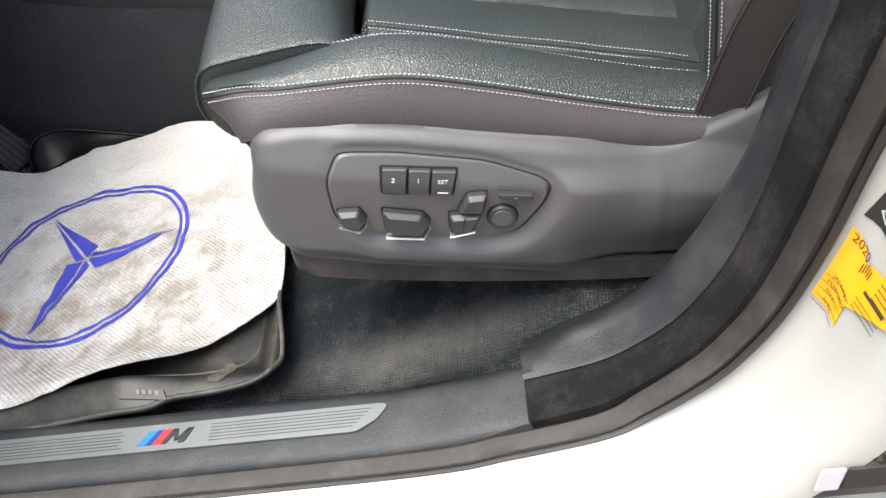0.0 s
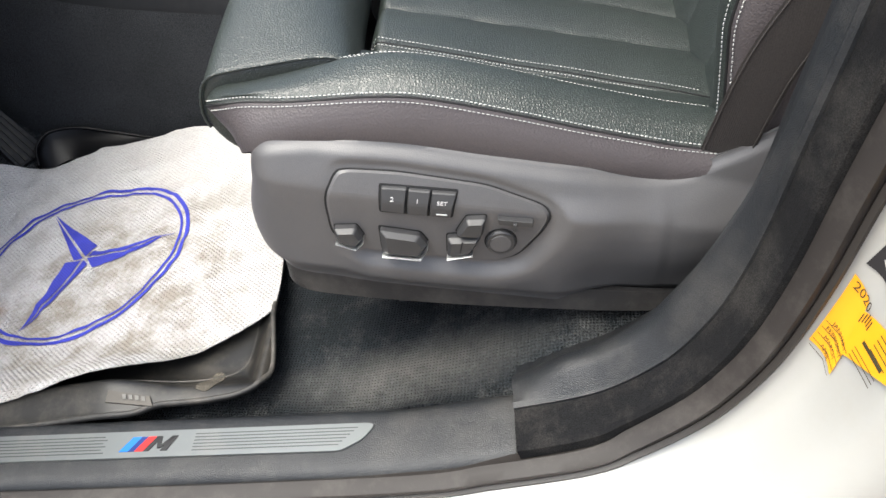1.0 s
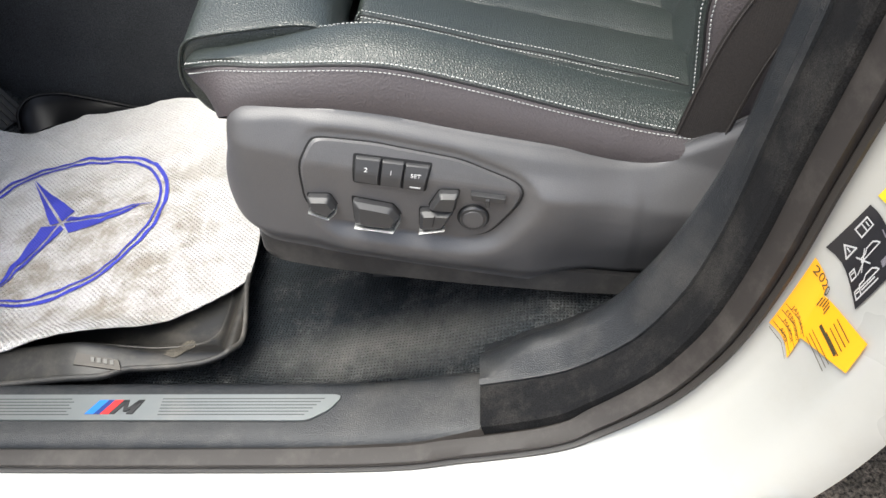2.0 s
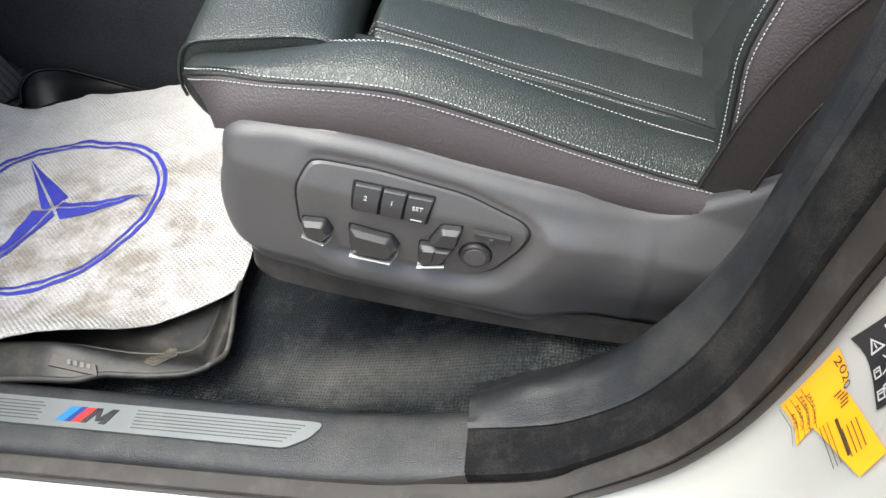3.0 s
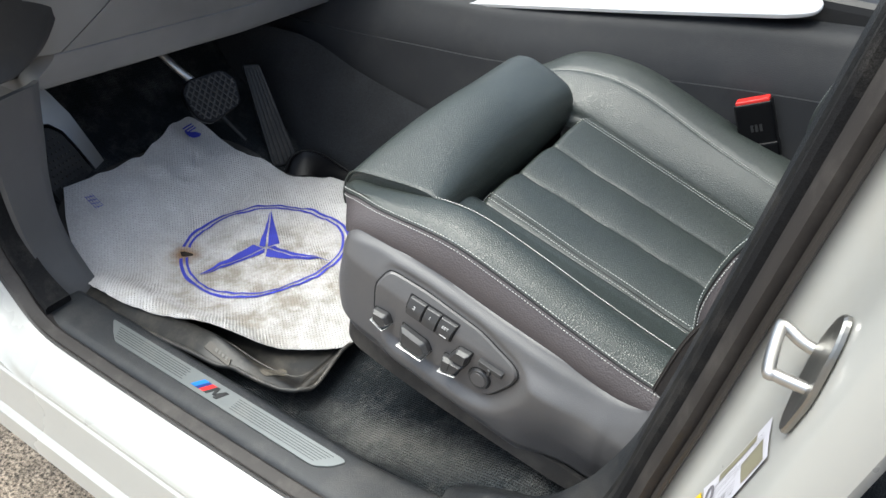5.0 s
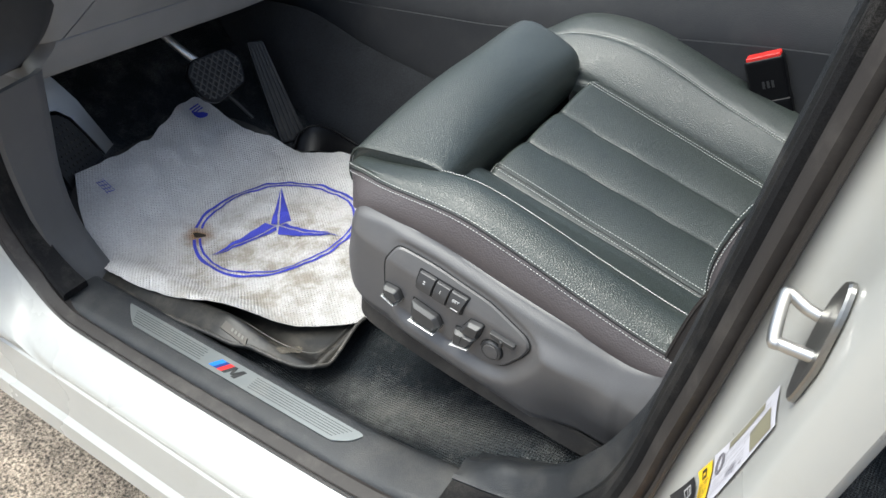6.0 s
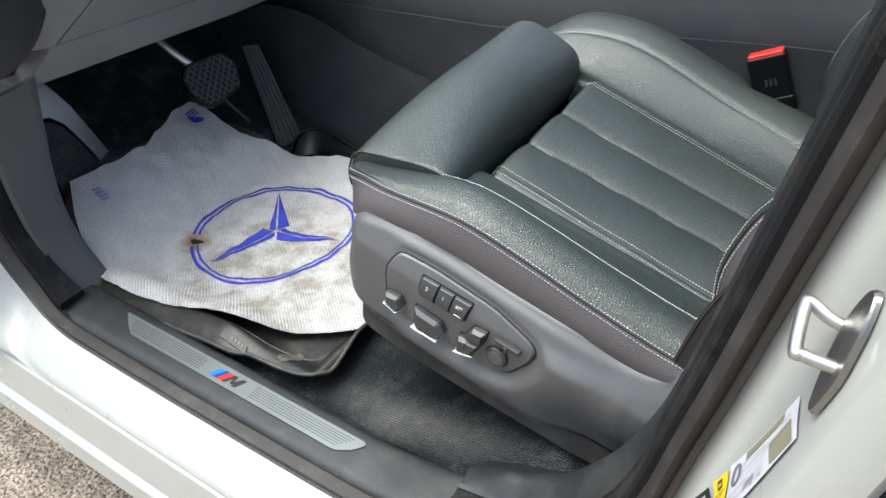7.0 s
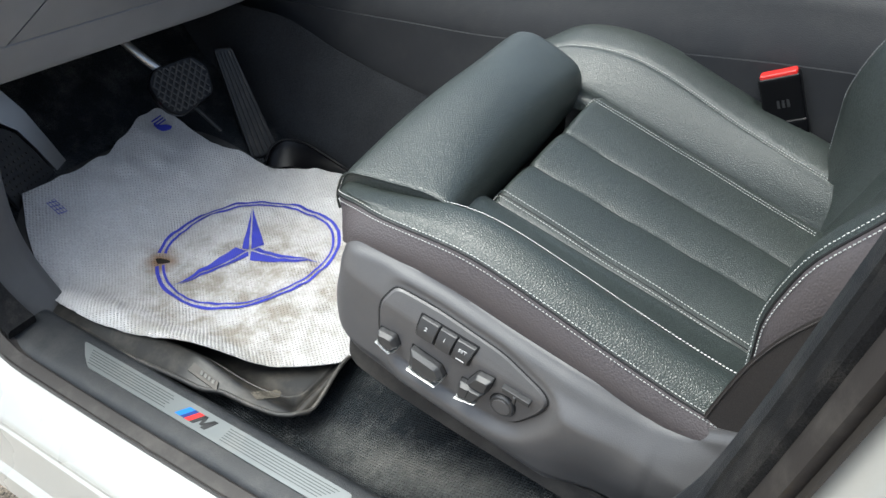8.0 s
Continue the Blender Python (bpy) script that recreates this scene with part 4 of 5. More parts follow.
def key(name, poly, depth, mat_, r=0.002, bevel=0.002, at=0.0040, label="", inset=None):
    return shoulder(slab(name, rounded(poly, r), lambda a, b, h: (a, 0.7000 - at - h, b), depth, mat_, panel, label, bevel, inset))


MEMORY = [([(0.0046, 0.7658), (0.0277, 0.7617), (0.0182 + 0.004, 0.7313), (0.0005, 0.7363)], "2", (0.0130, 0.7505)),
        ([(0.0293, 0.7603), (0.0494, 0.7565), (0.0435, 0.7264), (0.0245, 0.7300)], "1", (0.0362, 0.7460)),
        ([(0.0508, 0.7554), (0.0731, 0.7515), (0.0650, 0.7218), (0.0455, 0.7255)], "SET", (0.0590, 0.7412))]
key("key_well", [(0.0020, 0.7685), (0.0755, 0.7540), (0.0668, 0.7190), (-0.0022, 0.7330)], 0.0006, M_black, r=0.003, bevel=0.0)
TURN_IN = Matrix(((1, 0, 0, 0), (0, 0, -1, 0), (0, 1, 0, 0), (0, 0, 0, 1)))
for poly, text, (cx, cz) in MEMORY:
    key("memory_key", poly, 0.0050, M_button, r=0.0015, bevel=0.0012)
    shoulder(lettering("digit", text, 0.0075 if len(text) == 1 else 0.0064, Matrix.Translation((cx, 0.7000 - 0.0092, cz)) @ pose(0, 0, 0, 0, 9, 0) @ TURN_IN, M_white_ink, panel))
key("set_mark", [(0.0525, 0.7292), (0.0625, 0.7272), (0.0622, 0.7262), (0.0522, 0.7282)], 0.0010, M_white_ink, r=0.0002, bevel=0.0, at=0.0088)
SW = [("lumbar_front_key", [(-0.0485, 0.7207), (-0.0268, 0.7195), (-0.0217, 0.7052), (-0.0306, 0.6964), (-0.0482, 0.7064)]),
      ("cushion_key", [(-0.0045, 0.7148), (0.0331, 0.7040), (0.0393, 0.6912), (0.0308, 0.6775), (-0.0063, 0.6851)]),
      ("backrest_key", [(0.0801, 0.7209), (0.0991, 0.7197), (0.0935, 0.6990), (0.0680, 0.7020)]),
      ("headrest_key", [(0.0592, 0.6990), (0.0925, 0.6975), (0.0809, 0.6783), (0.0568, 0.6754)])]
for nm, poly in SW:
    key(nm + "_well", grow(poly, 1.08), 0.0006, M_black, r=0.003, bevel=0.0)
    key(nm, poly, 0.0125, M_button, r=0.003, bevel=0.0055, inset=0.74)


def chrome_edge(low, high):
    """A bright strip under a switch that faces outwards and up."""
    bm = bmesh.new()
    low, high = [[(lerp(a, c, k), lerp(b, d, k)) for (a, b), (c, d) in zip(low, high)] for k in (0.35, 0.55)]
    rows = [[bm.verts.new((a, 0.7000 - 0.0040 - h, b + dz)) for a, b in line] for line, h, dz in ((low, 0.0, 0.0), (low, 0.0140, 0.0), (high, 0.0114, 0.0), (high, 0.0, 0.0))]
    n = len(low)
    for r in range(4):
        for k in range(n - 1):
            bm.faces.new((rows[r][k], rows[r][k + 1], rows[(r + 1) % 4][k + 1], rows[(r + 1) % 4][k]))
    for k in (0, n - 1):
        bm.faces.new([rows[r][k] for r in range(4)])
    shoulder(part("chrome_edge", bm, M_chrome, panel, "bright chrome edge"))


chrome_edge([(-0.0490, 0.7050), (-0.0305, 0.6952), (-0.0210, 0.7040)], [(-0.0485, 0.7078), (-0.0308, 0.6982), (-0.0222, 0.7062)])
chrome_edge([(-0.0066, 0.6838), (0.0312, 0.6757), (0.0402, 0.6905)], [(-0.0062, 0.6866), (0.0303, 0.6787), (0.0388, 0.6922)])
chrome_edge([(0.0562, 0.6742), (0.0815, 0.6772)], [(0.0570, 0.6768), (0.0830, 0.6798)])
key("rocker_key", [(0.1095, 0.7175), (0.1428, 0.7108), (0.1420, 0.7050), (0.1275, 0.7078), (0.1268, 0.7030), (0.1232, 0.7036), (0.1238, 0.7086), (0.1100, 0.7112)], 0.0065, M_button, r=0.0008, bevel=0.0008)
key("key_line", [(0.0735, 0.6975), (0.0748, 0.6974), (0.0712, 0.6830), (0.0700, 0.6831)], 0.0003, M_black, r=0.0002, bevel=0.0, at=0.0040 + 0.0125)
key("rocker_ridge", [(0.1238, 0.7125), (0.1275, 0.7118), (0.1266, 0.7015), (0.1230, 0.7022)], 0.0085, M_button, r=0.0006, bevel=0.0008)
disc = lambda r, n=40: [(0.1105 + r * math.cos(2 * math.pi * k / n), 0.6845 + r * math.sin(2 * math.pi * k / n)) for k in range(n)]
slab("dial_well", disc(0.0160), lambda a, b, h: (a, 0.6960 - h, b), 0.0005, M_black, panel)
slab("lumbar_dial", disc(0.0148), lambda a, b, h: (a, 0.6955 - h, b), 0.0038, M_button, panel, bevel=0.0016)
slab("dial_face", disc(0.0105), lambda a, b, h: (a, 0.6918 - h, b), 0.0008, M_plastic, panel, bevel=0.0004)

# seams


def seam_pts(f, xa, xb, n=120):
    return [f(lerp(xa, xb, i / n)) for i in range(n + 1)]


def bol(x, y_target):
    """A point of the left bolster at a place across it, 0 at the insert and 1 at the edge."""
    return bolster_at((x + 0.178) / 0.598, y_target)


stitches("stitching", seam_pts(lambda x: Vector(bol(x, 24.6 / 28)) + Vector((0, -0.001, 0.0002)), -0.165, 0.33), seat, up=(0, -0.5, 1))
stitches("stitching", seam_pts(lambda x: Vector(side_at((x + 0.178) / 0.578, 0.085)) + Vector((0, -0.0004, 0)), -0.164, 0.33), seat, up=(0, -1, 0.6))
tube("dark_seam_cord", seam_pts(lambda x: Vector((x, edge(x)[0] - 0.0006, edge(x)[1] - 0.0030)), -0.172, 0.36), 0.0011, M_black, seat)


def bol_y(x, y):
    """The left bolster's height at a place across it."""
    pts = [bol(x, k / 28) for k in range(29)]
    return curve_at(sorted((p[1], p[2]) for p in pts), y)


for off in (-0.0028, 0.0028):
    stitches("stitching", seam_pts(lambda x: Vector((x, 0.804 + off + 0.045 * x, bol_y(x, 0.804 + off + 0.045 * x) + 0.0012)), -0.030, 0.345), seat)


def ins(x, y):
    yr = 1.254 - 0.10 * x
    return insert_at((x + 0.050) / 0.450, (y - 0.897) / (yr - 0.897))


for y in (0.9075, 0.9185):
    stitches("stitching", seam_pts(lambda x: Vector((x, y - 0.035 * x, ins(x, y - 0.035 * x)[2] + 0.0012)), -0.034, 0.345), seat)
tube("dark_seam_cord", seam_pts(lambda x: Vector((x, 0.9130 - 0.035 * x, ins(x, 0.9130 - 0.035 * x)[2] - 0.0002)), -0.03, 0.36), 0.0010, M_black, seat)
# black cords stand in for the shade in the insert's two channel creases
for ya, yk in ((1.006, 0.0), (1.114, -0.05)):
    tube("dark_seam_cord", seam_pts(lambda x: Vector((x, ya + yk * x, ins(x, ya + yk * x)[2] + 0.0002)), -0.03, 0.37), 0.0009, M_black, seat)
for d in (0.0075, 0.0165):
    stitches("stitching", seam_pts(lambda x: Vector((x, 1.236 - 0.10 * x - d, ins(x, 1.236 - 0.10 * x - d)[2] + 0.0012)), -0.034, 0.345), seat)


def rb(x, v):
    return Vector(right_bolster_at((x + 0.166) / 0.586, v))


for v in (0.4545 - 0.036, 0.4545 + 0.034):
    stitches("stitching", seam_pts(lambda x: rb(x, v) + Vector((0, -0.0006, 0.0014)), -0.12, 0.36), seat)
tube("dark_seam_cord", seam_pts(lambda x: rb(x, 0.4545), -0.13, 0.38), 0.0011, M_black, seat)


# backrest
def xs(z):
    return curve_at([(0.60, 0.326), (0.76, 0.324), (0.82, 0.320), (0.86, 0.318), (0.91, 0.329), (0.94, 0.341), (0.99, 0.373), (1.06, 0.414), (1.16, 0.46), (1.4, 0.55)], z)


def xb(z):
    return 0.354 + 0.33 * (z - 0.70)


def back_mid(u, v):
    y, z = lerp(0.86, 1.27, u), lerp(0.64, 1.36, v)
    return (xb(z) + 0.010 - 0.008 * abs(math.sin(math.pi * (u * 4))) ** 0.5, y, z)


back = grid("backrest", back_mid, 64, 30, M_leather, seat, back=(0.10, 0, 0))


def back_side(sign):
    def f(u, v):
        z = lerp(0.655, 1.36, v)
        x, b = xs(z), xb(z)
        pts = [(b + 0.012, 0.170), (b - 0.004, 0.185), (lerp(b, x, 0.6), 0.222), (x + 0.004, 0.262), (x + 0.001, 0.290), (x + 0.006, 0.305), (x + 0.018, 0.318), (x + 0.06, 0.330), (x + 0.13, 0.325)]
        px, py = along(pts, 32)[round(u * 32)]
        return (px, (YC if sign < 0 else 1.036) + sign * py, z)
    return f


for sgn, nm in ((-1, "left_back_bolster"), (1, "right_back_bolster")):
    f = back_side(sgn)
    grid(nm, lambda u, v: f(u * 19 / 32, v), 19, 50, M_leather, seat, back=(0.02, -sgn * 0.012, 0))
    grid("back_side_panel", lambda u, v: f(19 / 32 + u * 13 / 32, v), 13, 50, M_leather_side, seat, back=(0.02, -sgn * 0.012, 0))
    for u in (17 / 32, 21 / 32):
        stitches("stitching", [Vector(f(u, i / 50)) + Vector((-0.0008, sgn * 0.0004, 0)) for i in range(51)], seat, up=(-1, sgn * 0.6, 0.2))
    tube("dark_seam_cord", [f(19 / 32, i / 50) for i in range(51)], 0.0015, M_black, seat)
# base frame under the cushion
frame_box = bmesh.new()
bmesh.ops.create_cube(frame_box, size=1, matrix=Matrix.Translation((0.18, 1.07, 0.630)) @ Matrix.Diagonal((0.40, 0.58, 0.10, 1)))
bmesh.ops.bevel(frame_box, geom=list(frame_box.edges), offset=0.02, segments=2, affect="EDGES")
part("seat_frame", frame_box, M_black, seat)
for y in (0.80, 1.34):
    rail = bmesh.new()
    bmesh.ops.create_cube(rail, size=1, matrix=Matrix.Translation((0.20, y, 0.545)) @ Matrix.Diagonal((0.46, 0.035, 0.08, 1)))
    bmesh.ops.bevel(rail, geom=list(rail.edges), offset=0.006, segments=2, affect="EDGES")
    part("seat_rail", rail, M_plastic_dark, seat)

bracket = bmesh.new()
bmesh.ops.create_cube(bracket, size=1, matrix=Matrix.Translation((-0.092, 0.775, 0.700)) @ Matrix.Diagonal((0.05, 0.03, 0.10, 1)))
bmesh.ops.bevel(bracket, geom=list(bracket.edges), offset=0.004, segments=2, affect="EDGES")
part("hinge_bracket", bracket, M_plastic_dark, seat)

# seat belt
BELT = [(0.318, 0.745, 0.665), (0.323, 0.737, 0.725), (0.335, 0.728, 0.793), (0.347, 0.722, 0.842), (0.366, 0.717, 0.887), (0.393, 0.713, 0.928), (0.425, 0.710, 0.966), (0.50, 0.700, 1.05), (0.62, 0.690, 1.20)]


def belt_at(u, v):
    run = along(BELT, 48)
    k = round(v * 48)
    d = Vector(run[min(k + 1, 48)]) - Vector(run[max(k - 1, 0)])
    w = Vector((d.z, -0.15 * d.length, -d.x)).normalized()
    return Vector(run[k]) + w * lerp(-0.0235, 0.0235, u)


belt = thing("seat_belt", (0.32, 0.72, 0.72), "dark woven seat belt rising from the seat's outer side", "seat belt")
grid("webbing", belt_at, 8, 48, M_webbing, belt, back=(0.001, 0.0015, 0))
for u in (0.06, 0.94):
    tube("edge_cord", [belt_at(u, 0), *[Vector(belt_at(0, j / 48)).lerp(Vector(belt_at(1, j / 48)), u) + Vector((0, -0.0006, 0)) for j in range(1, 49)]], 0.0009, M_webbing, belt, n=6)

# buckle
buckle = thing("belt_buckle", (0.24, 1.36, 0.74), "black seat belt buckle with a red release button", "seat belt buckle")
bx = Matrix.Translation((0.240, 1.372, 0.800)) @ Euler((radians(-6), radians(-24), radians(8))).to_matrix().to_4x4()


def block(name, c, s, mat_, parent, m=Matrix(), bev=0.004, label=""):
    bm = bmesh.new()
    bmesh.ops.create_cube(bm, size=1, matrix=m @ Matrix.Translation(c) @ Matrix.Diagonal((*s, 1)))
    if bev:
        bmesh.ops.bevel(bm, geom=list(bm.edges), offset=bev, segments=3, affect="EDGES", profile=0.6)
    return part(name, bm, mat_, parent, label)


block("housing", (0, 0, 0.0), (0.060, 0.032, 0.095), M_gloss_black, buckle, bx, 0.006)
block("button", (0.0, -0.001, 0.0470), (0.053, 0.026, 0.010), M_red, buckle, bx, 0.003, "red plastic release button")
block("sleeve", (0.0, 0.0, -0.040), (0.063, 0.036, 0.036), M_gloss_black, buckle, bx, 0.006)
for k in range(3):
    block("press_bar", (-0.006 + 0.007 * k, -0.0163, 0.004), (0.004, 0.0008, 0.012), M_plastic_dark, buckle, bx, 0.0)
block("stalk", (0.004, 0.0, -0.085), (0.040, 0.016, 0.10), M_gloss_black, buckle, bx, 0.005)

# ---- console and tunnel ----
console = thing("centre_console", (-0.2, 1.45, 0.45), "dark plastic centre console with a satin metal trim", "console")


def tunnel_at(u, v):
    x = lerp(-1.15, 0.75, u)
    zt = curve_at([(-1.15, 0.76), (-0.95, 0.735), (-0.75, 0.735), (-0.6, 0.69), (-0.42, 0.655), (0.0, 0.60), (0.75, 0.6)], x)
    return (x, lerp(1.300, 1.347, v) + 0.0015 * noise.noise((x * 20, v * 8, 0)), lerp(0.42, zt, v))


grid("tunnel_carpet", tunnel_at, 60, 10, M_tunnel, console, back=(0, 0.003, -0.002))


def flank_at(u, v):
    x = lerp(-1.15, 0.75, u)
    zt = curve_at([(-1.15, 0.74), (-0.7, 0.755), (-0.45, 0.770), (-0.28, 0.782), (0.10, 0.836), (0.32, 0.860), (0.75, 0.88)], x)
    z = lerp(0.58, zt, v)
    return (x, lerp(1.350, 1.392, v), z)


grid("lower_flank", flank_at, 60, 8, M_console, console, back=(0, 0.02, 0))


def upper_at(u, v):
    x = lerp(-1.15, 0.75, u)
    zt = curve_at([(-1.15, 0.74), (-0.7, 0.755), (-0.45, 0.770), (-0.28, 0.782), (0.10, 0.836), (0.32, 0.860), (0.75, 0.88)], x)
    y, z = along([(1.397, -0.012), (1.400, 0.006), (1.412, 0.035), (1.430, 0.066), (1.445, 0.088), (1.47, 0.100), (1.52, 0.104)], 18)[round(v * 18)]
    return (x, y, z + zt)


grid("upper_flank", upper_at, 60, 18, M_console, console, back=(0, 0.02, -0.01))
lid = lambda a, b, h: (a, b, 0.9275 + 0.172 * a + 0.42 * (b - 1.45) - 0.002 + h)
SATIN = [(-0.46, 1.52), (-0.445, 1.462), (-0.40, 1.448), (0.0, 1.446), (0.22, 1.448), (0.262, 1.456), (0.27, 1.48), (0.20, 1.56), (-0.40, 1.56)]
slab("satin_trim", rounded(SATIN, 0.02), lid, 0.006, M_satin, console, "pale satin metal trim with a fine mesh pattern", bevel=0.002)
block("console_lid", (0.30, 1.56, 0.97), (0.36, 0.14, 0.06), M_plastic_dark, console, Matrix(), 0.02)
block("console_core", (-0.2, 1.56, 0.66), (1.5, 0.20, 0.42), M_black, console, Matrix(), 0.01)

# ---- dashboard, kick panel, pedals ----
dash = thing("dashboard", (-0.75, 1.2, 0.8), "charcoal plastic lower dashboard with panel joints", "dashboard")


def droop(y):
    """The dashboard's lower edge falls a little towards the console."""
    return 0.045 * (0.89 - min(y, 1.15))


DASH_EDGE = [(-0.98, 0.800), (-0.80, 0.806), (-0.757, 0.810), (-0.748, 0.815), (-0.742, 0.822), (-0.728, 0.850), (-0.716, 0.874)]


def dash_at(u, v):
    x, z = along(DASH_EDGE, 20)[round(v * 20)]
    y = lerp(0.690 + 0.040 * sstep(0.815, 0.875, z), 2.05, u)
    return (x, y, z + droop(y))


grid("lower_edge", dash_at, 60, 20, M_dash, dash, back=(-0.02, 0, 0.02))


def return_at(u, v):
    """The side face where the lower band turns away to the door."""
    x, z = along(DASH_EDGE, 20)[8 + round(v * 12)]
    return (lerp(x, -0.86, u), 0.6905 + 0.040 * sstep(0.815, 0.875, z) + 0.012 * u, z + droop(0.69) + 0.03 * u)


grid("return_face", return_at, 8, 12, M_dash, dash, back=(0, 0.01, 0))
KNEE = [(-0.717, 0.877), (-0.714, 0.881), (-0.690, 0.925), (-0.668, 0.975), (-0.655, 1.03), (-0.66, 1.10), (-0.70, 1.16)]


def knee_at(u, v):
    x, z = along(KNEE, 24)[round(v * 24)]
    y = lerp(0.750 + 1.04 * (z - 0.881), 2.05, u)
    return (x, y, z + droop(y))


grid("knee_panel", knee_at, 60, 24, M_dash, dash, back=(-0.03, 0, 0.0))


def knee_side_at(u, v):
    x, z = along(KNEE, 24)[round(v * 24)]
    y = lerp(0.690, 0.7465 + 1.04 * (z - 0.881), u)
    return (x - 0.02 * (1 - u) ** 2, y, z + droop(y))


grid("knee_side_panel", knee_side_at, 14, 24, M_dash, dash, back=(-0.03, 0, 0.0))
CAP_EDGE = [(0.872, 0.622), (0.876, 0.648), (0.888, 0.676), (0.911, 0.708), (0.951, 0.737), (1.0, 0.757), (1.15, 0.79)]


def end_at(u, v):
    z = 0.872 + 0.278 * v ** 1.6
    y = lerp(0.56, curve_at(CAP_EDGE, z), u)
    return (-0.695 + 0.05 * (z - 0.87) - 0.05 * (1 - u) ** 2 - 0.006 * sstep(0.9, 1.0, u) + 0.006 * sstep(0.0, 0.1, v), y, z)


grid("end_cap", end_at, 24, 30, M_plastic_dark, dash, back=(-0.05, 0, 0.0))


def kick_at(u, v):
    """Side panel of the footwell, from the front pillar inwards."""
    z = lerp(0.44, 0.845, v)
    lean = curve_at([(0.44, -0.650), (0.50, -0.690), (0.56, -0.722), (0.64, -0.742), (0.74, -0.742), (0.84, -0.715), (0.92, -0.68)], z)
    x, y = along([(lean + 0.012, 0.600), (lean + 0.010, 0.612), (lean + 0.005, 0.634), (lean - 0.002, 0.666), (lean - 0.010, 0.690), (lean - 0.034, 0.706), (lean - 0.16, 0.714), (lean - 0.36, 0.718)], 32)[round(u * 32)]
    y = 0.600 + (y - 0.600) * curve_at([(0.40, 0.90), (0.50, 0.80), (0.58, 0.78), (0.66, 0.87), (0.75, 1.0), (0.90, 1.0)], z)
    return (x, y, z)


kick = grid("kick_panel", kick_at, 32, 40, M_kick, back=(-0.01, -0.004, 0))
tagged(kick, "grey plastic kick panel beside the footwell", "trim", kind="structure")

pedal = thing("brake_pedal", (-0.84, 1.06, 0.62), "brake pedal with a diamond-patterned black rubber pad on a steel arm", "pedal")
bc, bu, bv = Vector((-0.778, 1.064, 0.680)), Vector((0.30, 0.95, 0.0)).normalized(), Vector((-0.50, 0.10, 0.86)).normalized()
bn = bu.cross(bv).normalized()
if bn.x < 0:
    bn = -bn
on_pad = lambda a, b, h: bc + bu * a + bv * b + bn * h
PADB = [(-0.055, 0.018), (-0.034, 0.040), (0.046, 0.048), (0.069, 0.021), (0.058, -0.032), (-0.016, -0.057), (-0.040, -0.045), (-0.052, -0.018)]
slab("pad", rounded(PADB, 0.012), on_pad, 0.016, M_gloss_black, pedal, bevel=0.004)


def inside(a, b, k=0.90):
    """Whether a place lies on the pad, clear of its rim."""
    ring = [(p * k, q * k) for p, q in PADB]
    return all((c[0] - p[0]) * (b - p[1]) - (c[1] - p[1]) * (a - p[0]) <= 0 for p, c in zip(ring, ring[1:] + ring[:1]))


for sx in (1, -1):
    for k in range(-8, 9):
        run = [(k * 0.0135 + q * 0.0033 * sx * 0.72, q * 0.0033) for q in range(-18, 19)]
        run = [p for p in run if inside(*p)]
        if len(run) > 2:
            (a, b), (c, d) = run[0], run[-1]
            slab("tread_bar", [(a - 0.0019, b), (a + 0.0019, b), (c + 0.0019, d), (c - 0.0019, d)], lambda p, q, h: on_pad(p, q, h + 0.0155), 0.0032, M_tread, pedal, inset=None, bevel=0.0)
tube("arm", along([tuple(on_pad(-0.004, 0.02, -0.004)), (-0.84, 1.035, 0.745), (-0.90, 1.02, 0.80), (-1.0, 1.0, 0.88)], 20), 0.0085, M_steel, pedal)

gas = thing("accelerator_pedal", (-0.80, 1.24, 0.48), "tall ribbed black accelerator pedal hinged at the floor", "pedal")
ga, gb = Vector((-0.745, 1.232, 0.456)), Vector((-0.862, 1.258, 0.672))
gd = (gb - ga).normalized()
gs = Vector((0.42, 0.90, 0.0)).normalized()
gn = gs.cross(gd).normalized()
if gn.x < 0:
    gn = -gn
on_gas = lambda a, b, h: ga + gd * b + gs * a + gn * h
slab("plate", rounded([(-0.032, 0.0), (0.032, 0.0), (0.022, 0.242), (-0.016, 0.246)], 0.008), on_gas, 0.012, M_plastic_dark, gas, bevel=0.003)
for k in range(5):
    f0, f1 = -0.026 + 0.0118 * k, -0.0125 + 0.0073 * k
    slab("rib", [(f0, 0.006), (f0 + 0.0055, 0.006), (f1 + 0.004, 0.236), (f1, 0.236)], lambda p, q, h: on_gas(p, q, h + 0.0115), 0.0035, M_mat, gas, bevel=0.001)
tube("link", [(-0.80, 1.17, 0.53), (-0.84, 1.15, 0.58), (-0.90, 1.13, 0.66)], 0.004, M_plastic_dark, gas)

rest = thing("footrest", (-0.88, 0.79, 0.5), "footrest with a studded black pad and a bare metal edge", "footrest")
ra, rb_ = Vector((-0.905, 0.795, 0.555)), Vector((-0.965, 0.775, 0.700))
rd = (rb_ - ra).normalized()
rs = Vector((-0.25, 0.968, 0)).normalized()
rn = rs.cross(rd).normalized()
if rn.x < 0:
    rn = -rn
on_rest = lambda a, b, h: ra + rd * b + rs * a + rn * h
slab("pad", rounded([(-0.05, -0.05), (0.060, -0.05), (0.056, 0.0), (0.050, 0.046), (0.040, 0.088), (0.022, 0.110), (0.0, 0.116), (-0.05, 0.118)], 0.01), on_rest, 0.008, M_plastic_dark, rest, bevel=0.002)
